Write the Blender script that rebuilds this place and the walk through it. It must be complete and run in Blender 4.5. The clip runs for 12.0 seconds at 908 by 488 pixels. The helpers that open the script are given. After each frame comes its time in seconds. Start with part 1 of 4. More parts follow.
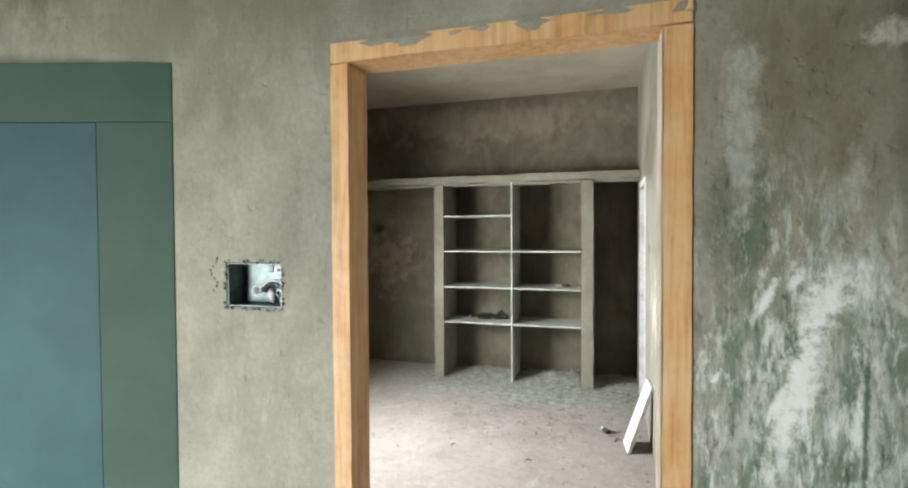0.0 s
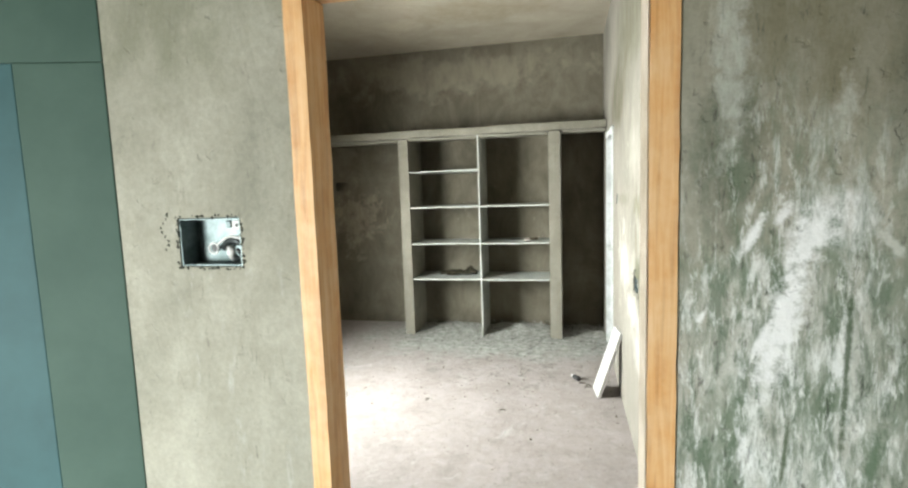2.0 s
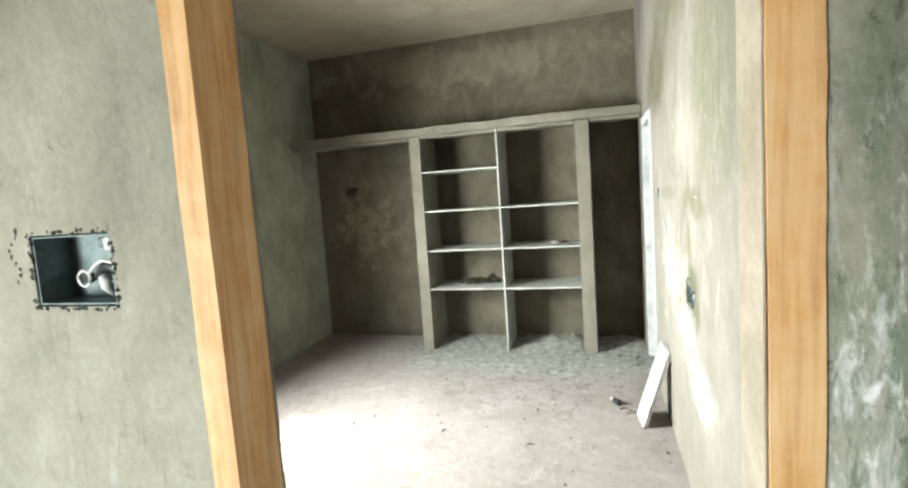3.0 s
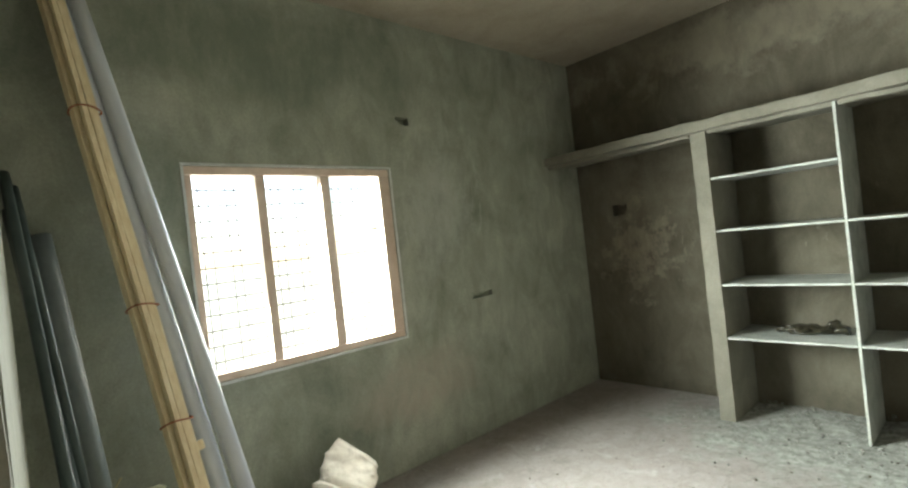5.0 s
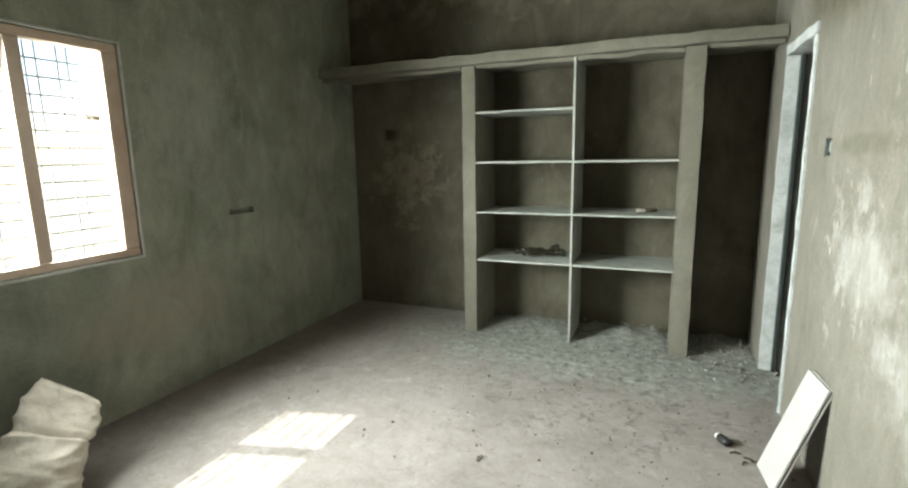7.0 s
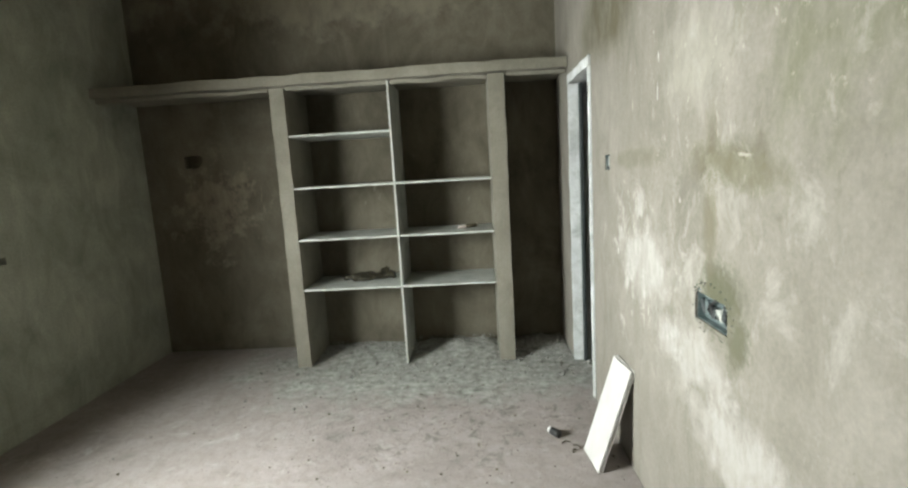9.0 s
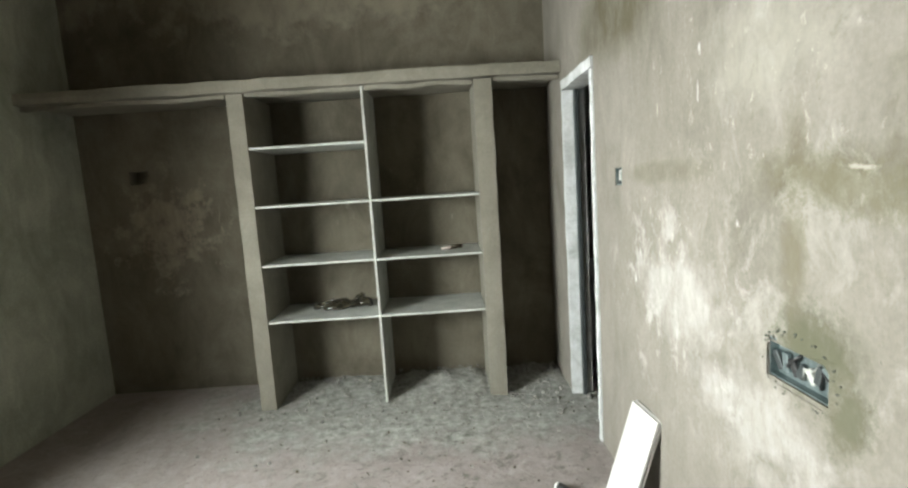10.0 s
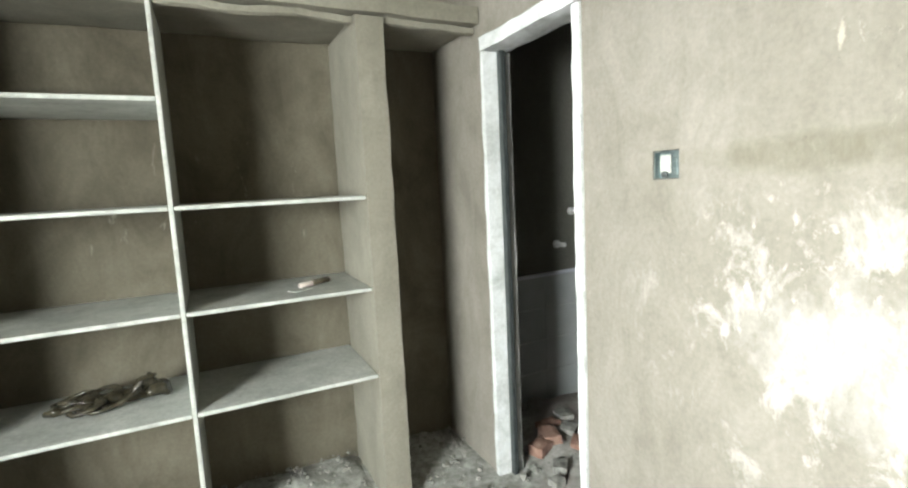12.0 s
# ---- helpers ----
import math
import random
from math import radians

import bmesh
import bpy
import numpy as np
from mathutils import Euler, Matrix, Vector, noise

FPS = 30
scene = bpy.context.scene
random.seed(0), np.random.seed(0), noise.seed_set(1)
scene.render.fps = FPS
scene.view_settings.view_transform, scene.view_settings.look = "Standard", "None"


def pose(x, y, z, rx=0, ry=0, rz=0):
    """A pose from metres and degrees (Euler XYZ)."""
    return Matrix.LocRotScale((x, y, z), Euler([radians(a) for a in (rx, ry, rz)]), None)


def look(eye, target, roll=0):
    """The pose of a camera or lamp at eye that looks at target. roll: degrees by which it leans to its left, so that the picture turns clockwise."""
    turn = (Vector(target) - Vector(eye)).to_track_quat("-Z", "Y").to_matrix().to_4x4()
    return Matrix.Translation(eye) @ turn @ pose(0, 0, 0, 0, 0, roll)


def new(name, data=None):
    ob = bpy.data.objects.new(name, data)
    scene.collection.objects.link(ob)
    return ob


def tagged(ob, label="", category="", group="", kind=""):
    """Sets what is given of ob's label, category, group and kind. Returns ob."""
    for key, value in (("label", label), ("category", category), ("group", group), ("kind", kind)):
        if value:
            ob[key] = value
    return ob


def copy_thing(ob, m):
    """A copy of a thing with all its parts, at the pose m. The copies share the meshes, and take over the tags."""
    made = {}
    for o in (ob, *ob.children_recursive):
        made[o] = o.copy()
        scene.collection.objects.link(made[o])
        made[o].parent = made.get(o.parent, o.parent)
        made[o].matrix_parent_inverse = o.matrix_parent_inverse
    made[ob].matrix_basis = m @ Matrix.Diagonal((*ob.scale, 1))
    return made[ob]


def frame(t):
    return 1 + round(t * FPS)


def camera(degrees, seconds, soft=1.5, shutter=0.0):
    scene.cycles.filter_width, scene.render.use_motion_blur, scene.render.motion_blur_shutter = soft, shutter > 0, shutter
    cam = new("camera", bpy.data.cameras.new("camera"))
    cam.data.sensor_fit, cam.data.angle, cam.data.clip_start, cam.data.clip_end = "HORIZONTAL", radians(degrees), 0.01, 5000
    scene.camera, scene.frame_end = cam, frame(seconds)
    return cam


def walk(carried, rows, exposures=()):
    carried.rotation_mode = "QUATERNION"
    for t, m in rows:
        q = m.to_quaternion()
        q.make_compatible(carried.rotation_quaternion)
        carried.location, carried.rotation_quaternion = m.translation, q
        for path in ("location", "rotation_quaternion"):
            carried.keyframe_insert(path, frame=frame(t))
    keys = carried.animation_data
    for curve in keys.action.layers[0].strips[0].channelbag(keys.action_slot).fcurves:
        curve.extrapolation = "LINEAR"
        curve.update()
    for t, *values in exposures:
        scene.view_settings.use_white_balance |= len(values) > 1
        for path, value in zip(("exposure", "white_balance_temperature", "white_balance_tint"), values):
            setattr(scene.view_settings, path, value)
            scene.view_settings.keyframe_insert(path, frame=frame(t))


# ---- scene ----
cam = camera(84.5, 12.0, soft=2.3)
PATH = [
    (0, (0.193, -1.24, 1.59), (-0.388, 0.673, 1.545), -0.3),
    (0.5, (0.2, -1.294, 1.648), (-0.277, 0.645, 1.757), 0.4),
    (1, (0.207, -1.309, 1.641), (-0.241, 0.639, 1.7), 0.2),
    (1.5, (0.178, -1.264, 1.593), (-0.256, 0.687, 1.514), -0.2),
    (2, (0.146, -1.17, 1.554), (-0.301, 0.768, 1.344), -1.9),
    (2.5, (0.148, -0.968, 1.516), (-0.342, 0.955, 1.263), -3.3),
    (2.7, (0.145, -0.839, 1.525), (-0.366, 1.08, 1.287), -3.6),
    (4.3, (0.001, -0.08, 1.519), (-1.081, 1.6, 1.605), -5.1),
    (4.5, (0.014, 0.044, 1.526), (-1.211, 1.623, 1.599), -5.5),
    (5, (-0.075, 0.175, 1.512), (-1.569, 1.505, 1.508), -6.3),
    (5.5, (-0.158, 0.195, 1.482), (-1.648, 1.52, 1.33), -5.2),
    (6, (-0.186, 0.204, 1.451), (-1.592, 1.594, 1.148), -3.2),
    (6.5, (-0.175, 0.238, 1.425), (-1.296, 1.857, 1.077), -1.3),
    (7, (-0.157, 0.235, 1.439), (-0.911, 2.055, 1.094), -1.0),
    (7.5, (-0.105, 0.238, 1.494), (-0.538, 2.157, 1.137), -2.0),
    (9.5, (-0.206, 0.401, 1.444), (-0.264, 2.383, 1.181), -3.5),
    (10, (-0.257, 0.691, 1.469), (-0.241, 2.676, 1.226), -3.7),
    (10.5, (-0.333, 1.108, 1.443), (-0.217, 3.092, 1.219), -3.9),
    (11, (-0.481, 1.347, 1.455), (-0.178, 3.312, 1.24), -4.1),
    (11.5, (-0.577, 1.625, 1.428), (-0.037, 3.536, 1.191), -3.6),
    (12, (-0.64, 1.939, 1.426), (0.228, 3.725, 1.187), -2.8),
]
walk(cam, [(t, look(eye, target, roll)) for t, eye, target, roll in PATH],
     exposures=[(0.0, 1.88, 6500, 10), (1.0, 2.4, 6500, 9), (2.0, 2.2, 6500, 9), (2.5, 2.3, 6500, 9), (4.3, 2.2, 6500, 2),
                (5.5, 1.85, 6500, 2), (6.5, 1.6, 6500, 3), (7.5, 1.5, 6500, 3), (9.5, 1.52, 6500, 9), (10.5, 1.8, 6500, 9), (12.0, 2.12, 6500, 9)])

# ---- world, sun, large lights ----
SUN_EL, SUN_AZ = 47.2, 0.27          # elevation in degrees; sideways drift per metre
world = bpy.data.worlds.new("world")
scene.world = world
world.use_nodes = True
wn = world.node_tree.nodes
sky = wn.new("ShaderNodeTexSky")
sky.sky_type = "NISHITA"
sky.sun_disc = False
sky.sun_elevation = radians(SUN_EL)
sky.sun_rotation = math.atan2(-1.0, -SUN_AZ)
wn["Background"].inputs["Strength"].default_value = 0.15
world.node_tree.links.new(sky.outputs["Color"], wn["Background"].inputs["Color"])

sun_data = bpy.data.lights.new("sun", "SUN")
sun_data.energy, sun_data.angle, sun_data.color = 5.0, radians(0.5), (1.0, 0.95, 0.86)
sun = new("sun", sun_data)
sun_way = Vector((1.0, SUN_AZ, -math.tan(radians(SUN_EL)) * math.hypot(1.0, SUN_AZ)))
sun.matrix_world = look((-9, -1, 9), Vector((-9, -1, 9)) + sun_way)


def window_light(name, centre, target, sx, sy, watts, colour):
    data = bpy.data.lights.new(name, "AREA")
    data.shape, data.size, data.size_y, data.energy, data.color = "RECTANGLE", sx, sy, watts, colour
    ob = new(name, data)
    ob.matrix_world = look(centre, target)
    return ob


window_light("window_daylight", (-3.02, 1.545, 1.48), (-2.02, 1.96, 1.24), 1.27, 1.06, 62, (0.96, 1.0, 0.965)).data.spread = radians(116)
# Added broad fill lamp in the same window, brightening the corner beside it.
window_light("window_fill_light", (-3.03, 1.545, 1.48), (-2.03, 1.25, 1.40), 1.27, 1.06, 10, (0.96, 1.0, 0.98))
# Added lamp with an assumed, unseen source; it brightens the hall.
window_light("hall_fill_light", (-2.3, -3.8, 0.75), (-1.75, -0.6, -0.35), 1.16, 1.3, 44, (0.96, 1.0, 0.98)).data.spread = radians(126)

# ---- materials ----


def srgb(r, g, b):
    return tuple((c / 255 / 12.92) if c / 255 <= 0.04045 else ((c / 255 + 0.055) / 1.055) ** 2.4 for c in (r, g, b)) + (1.0,)


class Mat:
    """A procedural material under construction."""

    def __init__(self, name, rough=0.9, metal=0.0):
        self.m = bpy.data.materials.new(name)
        self.m.use_nodes = True
        self.t = self.m.node_tree
        self.b = self.t.nodes["Principled BSDF"]
        self.b.inputs["Roughness"].default_value = rough
        self.b.inputs["Metallic"].default_value = metal
        self.co = self.t.nodes.new("ShaderNodeTexCoord").outputs["Object"]

    def link(self, a, b):
        self.t.links.new(a, b)

    def stretch(self, scale):
        n = self.t.nodes.new("ShaderNodeMapping")
        n.inputs["Scale"].default_value = scale
        self.link(self.co, n.inputs["Vector"])
        return n.outputs["Vector"]

    def noise(self, scale, detail=5, rough=0.6, at=None, warp=0.0):
        n = self.t.nodes.new("ShaderNodeTexNoise")
        n.inputs["Scale"].default_value = scale
        n.inputs["Detail"].default_value = detail
        n.inputs["Roughness"].default_value = rough
        n.inputs["Distortion"].default_value = warp
        self.link(at or self.co, n.inputs["Vector"])
        return n.outputs["Fac"]

    def ramp(self, fac, stops):
        n = self.t.nodes.new("ShaderNodeValToRGB")
        e = n.color_ramp.elements
        while len(e) < len(stops):
            e.new(0.5)
        for k, (p, c) in zip(e, stops):
            k.position = p
            k.color = c if not isinstance(c, (int, float)) else (c, c, c, 1)
        self.link(fac, n.inputs["Fac"])
        return n.outputs["Color"]

    def mix(self, fac, a, b, mode="MIX"):
        n = self.t.nodes.new("ShaderNodeMix")
        n.data_type, n.blend_type = "RGBA", mode
        for v, s in ((fac, n.inputs["Factor"]), (a, n.inputs["A"]), (b, n.inputs["B"])):
            if isinstance(v, (int, float, tuple)):
                s.default_value = v
            else:
                self.link(v, s)
        return n.outputs["Result"]

    def math(self, op, a, b=0.0):
        n = self.t.nodes.new("ShaderNodeMath")
        n.operation = op
        for v, s in ((a, n.inputs[0]), (b, n.inputs[1])):
            if isinstance(v, (int, float)):
                s.default_value = v
            else:
                self.link(v, s)
        return n.outputs[0]

    def blot(self, centre, radii, wild=0.9, scale=4.0, soft=(0.75, 1.05)):
        """A patch of uneven outline, for stains and painted light or shade: 1 inside, 0 outside."""
        n = self.t.nodes.new("ShaderNodeVectorMath")
        n.operation = "SUBTRACT"
        n.inputs[1].default_value = centre
        self.link(self.co, n.inputs[0])
        d = self.t.nodes.new("ShaderNodeVectorMath")
        d.operation = "DIVIDE"
        d.inputs[1].default_value = radii
        self.link(n.outputs[0], d.inputs[0])
        ln = self.t.nodes.new("ShaderNodeVectorMath")
        ln.operation = "LENGTH"
        self.link(d.outputs[0], ln.inputs[0])
        v = self.math("ADD", ln.outputs["Value"], self.math("MULTIPLY", self.math("SUBTRACT", self.noise(scale, 8, 0.7), 0.5), wild * 2))
        return self.ramp(v, [(soft[0], 1.0), (soft[1], 0.0)])

    def stroke(self, centre, length, width, lean, along="x"):
        """A trowel scrape on a wall: a slim slanted mark with a frayed outline; lean in degrees from upright."""
        n = self.t.nodes.new("ShaderNodeVectorMath")
        n.operation = "SUBTRACT"
        n.inputs[1].default_value = centre
        self.link(self.co, n.inputs[0])
        r = self.t.nodes.new("ShaderNodeVectorRotate")
        r.rotation_type = "Y_AXIS" if along == "x" else "X_AXIS"
        r.inputs["Angle"].default_value = radians(-lean if along == "x" else lean)
        self.link(n.outputs[0], r.inputs["Vector"])
        d = self.t.nodes.new("ShaderNodeVectorMath")
        d.operation = "DIVIDE"
        d.inputs[1].default_value = (width, 1.0, length) if along == "x" else (1.0, width, length)
        self.link(r.outputs[0], d.inputs[0])
        ln = self.t.nodes.new("ShaderNodeVectorMath")
        ln.operation = "LENGTH"
        self.link(d.outputs[0], ln.inputs[0])
        v = self.math("ADD", ln.outputs["Value"], self.math("MULTIPLY", self.math("SUBTRACT", self.noise(38, 9, 0.8), 0.5), 3.0))
        return self.ramp(v, [(0.35, 1.0), (1.1, 0.0)])

    def done(self, colour, bump=None, strength=0.3, dist=0.01, rough=None):
        if isinstance(colour, tuple):
            self.b.inputs["Base Color"].default_value = colour
        else:
            self.link(colour, self.b.inputs["Base Color"])
        if bump is not None:
            n = self.t.nodes.new("ShaderNodeBump")
            n.inputs["Strength"].default_value = strength
            n.inputs["Distance"].default_value = dist
            self.link(bump, n.inputs["Height"])
            self.link(n.outputs["Normal"], self.b.inputs["Normal"])
        if rough is not None:
            self.link(rough, self.b.inputs["Roughness"])
        return self.m


def plaster(name, dark, mid, light, scale=1.3, blots=(), streaks=0.25, bump=0.35, warp=0.6, k=1.0, flakes=(), warm=0.97, strokes=(), along="x", upright=0.28):
    tone = lambda q: (q[0] * k * warm, q[1] * k, q[2] * k * (2.02 - warm), 1.0)
    dark, mid, light = tone(dark), tone(mid), tone(light)
    m = Mat(name, 0.92)
    c = m.ramp(m.noise(scale, 9, 0.62, warp=warp), [(0.32, dark), (0.5, mid), (0.68, light)])
    trowel = m.noise(5.5, 7, 0.7, at=m.stretch((1.0, 1.0, 0.45)), warp=0.8)
    c = m.mix(streaks, c, m.ramp(trowel, [(0.33, dark), (0.66, light)]))
    grain = m.noise(70, 4, 0.7)
    c = m.mix(0.22, c, m.ramp(grain, [(0.3, 0.25), (0.7, 0.75)]), "OVERLAY")
    for centre, radii, colour, much, wild, sc in blots:
        edge = m.ramp(m.noise(sc * 3.2, 7, 0.75, at=m.stretch((1.0, 1.0, 0.42))), [(0.32, 0.3), (0.58, 1.0)])
        c = m.mix(m.math("MULTIPLY", m.math("MULTIPLY", m.blot(centre, radii, wild, sc, (0.45, 1.15)), edge), much), c, tone(colour))
    for centre, radii, sc, lo, colour, much in flakes:
        chip = m.ramp(m.noise(sc, 6, 0.72, at=m.stretch((1.0, 1.0, upright)), warp=0.35), [(lo, 0.0), (lo + 0.11, 1.0)])
        zone = m.blot(centre, radii, 0.5, 3.0, (0.5, 1.1))
        c = m.mix(m.math("MULTIPLY", m.math("MULTIPLY", chip, zone), much), c, tone(colour))
    for centre, length, width, lean, colour, much in strokes:
        c = m.mix(m.math("MULTIPLY", m.stroke(centre, length, width, lean, along), much), c, tone(colour))
    pits = m.ramp(m.noise(26, 3, 0.5), [(0.27, 0.0), (0.33, 1.0)])
    h = m.math("ADD", m.math("MULTIPLY", trowel, 0.6), m.math("ADD", m.math("MULTIPLY", grain, 0.25), m.math("MULTIPLY", pits, 0.3)))
    return m.done(c, h, bump, 0.012)


G = lambda r, g, b: (r, g, b, 1.0)
WHITE = G(0.80, 0.80, 0.77)
MOSS = G(0.10, 0.145, 0.085)
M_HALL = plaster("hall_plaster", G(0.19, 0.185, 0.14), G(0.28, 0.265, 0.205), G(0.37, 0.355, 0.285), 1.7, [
    # Two olive blots along the top: vignette darkening painted into the plaster.
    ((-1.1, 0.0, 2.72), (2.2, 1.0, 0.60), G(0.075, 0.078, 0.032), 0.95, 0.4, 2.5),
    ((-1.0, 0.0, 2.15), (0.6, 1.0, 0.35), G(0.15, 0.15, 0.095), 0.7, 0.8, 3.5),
    ((0.66, 0.0, 1.92), (0.36, 1.0, 0.44), G(0.15, 0.135, 0.08), 0.9, 0.5, 3.2),
    ((0.47, 0.0, 1.62), (0.10, 1.0, 0.20), G(0.09, 0.10, 0.065), 0.8, 1.0, 7.0),
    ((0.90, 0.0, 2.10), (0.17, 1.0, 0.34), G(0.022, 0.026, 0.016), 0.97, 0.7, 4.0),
    ((0.86, 0.0, 1.72), (0.10, 1.0, 0.22), G(0.07, 0.085, 0.06), 0.8, 0.9, 6.0),
    ((0.62, 0.0, 0.80), (0.36, 1.0, 0.74), G(0.60, 0.62, 0.56), 0.92, 0.6, 6.0),
    ((0.88, 0.0, 1.25), (0.12, 1.0, 0.34), MOSS, 0.75, 1.1, 6.0),
    ((0.69, 0.0, 1.48), (0.09, 1.0, 0.09), WHITE, 0.9, 0.8, 12.0),
    ((0.485, 0.0, 1.80), (0.045, 1.0, 0.26), G(0.42, 0.43, 0.37), 0.75, 1.4, 18.0),
    ((0.755, 0.0, 2.0), (0.06, 1.0, 0.03), G(0.55, 0.53, 0.45), 0.8, 1.4, 18.0),
    ((0.70, 0.0, 1.69), (0.03, 1.0, 0.07), G(0.45, 0.45, 0.39), 0.7, 1.3, 18.0),
    ((-0.08, 0.0, 2.3), (0.08, 1.0, 0.06), G(0.42, 0.38, 0.28), 0.7, 0.8, 8.0)], 0.4, 0.7, flakes=[
    ((0.62, 0.0, 0.85), (0.46, 1.0, 0.95), 7.0, 0.50, MOSS, 0.8),
    ((0.60, 0.0, 0.9), (0.46, 1.0, 0.95), 22.0, 0.47, G(0.10, 0.14, 0.09), 0.75),
    ((0.60, 0.0, 0.85), (0.44, 1.0, 0.9), 16.0, 0.53, G(0.76, 0.77, 0.73), 0.9),
    ((0.60, 0.0, 0.9), (0.44, 1.0, 0.9), 40.0, 0.53, G(0.74, 0.75, 0.70), 0.8),
    ((0.66, 0.0, 1.9), (0.40, 1.0, 0.6), 13.0, 0.60, G(0.42, 0.41, 0.33), 0.7),
    ((0.60, 0.0, 1.1), (0.5, 1.0, 1.3), 50.0, 0.57, G(0.04, 0.045, 0.032), 0.8),
    ((-0.8, 0.0, 1.2), (0.5, 1.0, 1.2), 30.0, 0.62, G(0.06, 0.055, 0.045), 0.6),
    ((-0.75, 0.0, 1.75), (0.4, 1.0, 0.8), 7.0, 0.58, G(0.16, 0.155, 0.11), 0.6),
    ((-0.8, 0.0, 0.9), (0.5, 1.0, 0.9), 16.0, 0.60, G(0.46, 0.45, 0.41), 0.45)], warm=0.985, strokes=[
    ((0.60, 0.0, 1.25), 0.22, 0.04, 12, WHITE, 0.95),
    ((0.645, 0.0, 1.43), 0.09, 0.05, 28, WHITE, 0.85),
    ((0.535, 0.0, 1.44), 0.06, 0.015, 26, WHITE, 0.9),
    ((0.592, 0.0, 1.482), 0.034, 0.014, 30, WHITE, 0.8),
    ((0.562, 0.0, 1.215), 0.06, 0.009, 14, WHITE, 0.85),
    ((0.546, 0.0, 1.19), 0.05, 0.007, 16, WHITE, 0.8),
    ((0.437, 0.0, 1.26), 0.025, 0.008, 25, WHITE, 0.85),
    ((0.79, 0.0, 1.42), 0.06, 0.012, -42, G(0.55, 0.55, 0.49), 0.7),
    ((0.722, 0.0, 1.16), 0.28, 0.008, 1, G(0.07, 0.10, 0.055), 0.9),
    ((0.61, 0.0, 0.95), 0.12, 0.006, 4, G(0.08, 0.11, 0.06), 0.8),
    ((0.78, 0.0, 0.95), 0.10, 0.02, 10, G(0.10, 0.15, 0.09), 0.8)])
M_WEST = plaster("window_wall_plaster", G(0.125, 0.135, 0.10), G(0.21, 0.215, 0.165), G(0.32, 0.315, 0.25), 1.6, [
    ((-2.94, 2.3, 0.55), (1.0, 0.7, 0.3), G(0.29, 0.24, 0.19), 0.6, 0.9, 3.0),
    ((-2.94, 2.6, 1.75), (1.0, 0.35, 0.5), G(0.34, 0.34, 0.29), 0.6, 1.1, 4.0),
    # Plaster darker along the top of the wall.
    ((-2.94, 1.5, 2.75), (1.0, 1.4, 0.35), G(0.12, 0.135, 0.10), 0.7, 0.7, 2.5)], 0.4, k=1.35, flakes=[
    ((-2.94, 2.6, 1.7), (1.0, 0.9, 1.0), 6.0, 0.57, G(0.36, 0.355, 0.30), 0.6),
    ((-2.94, 2.6, 1.2), (1.0, 1.5, 1.5), 40.0, 0.66, G(0.05, 0.05, 0.04), 0.6)])
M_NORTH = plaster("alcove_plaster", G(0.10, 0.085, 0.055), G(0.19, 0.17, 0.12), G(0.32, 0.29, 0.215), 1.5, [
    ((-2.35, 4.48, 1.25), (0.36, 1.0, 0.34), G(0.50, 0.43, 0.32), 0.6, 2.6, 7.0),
    # Pale band above the loft slab: its lit strip painted into the plaster.
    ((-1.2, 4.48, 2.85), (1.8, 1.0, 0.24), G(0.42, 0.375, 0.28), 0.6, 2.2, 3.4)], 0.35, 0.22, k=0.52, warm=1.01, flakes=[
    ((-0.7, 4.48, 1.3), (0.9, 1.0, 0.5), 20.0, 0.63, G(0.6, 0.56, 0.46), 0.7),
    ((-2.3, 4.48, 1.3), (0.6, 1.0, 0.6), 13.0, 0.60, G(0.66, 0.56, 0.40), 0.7)])
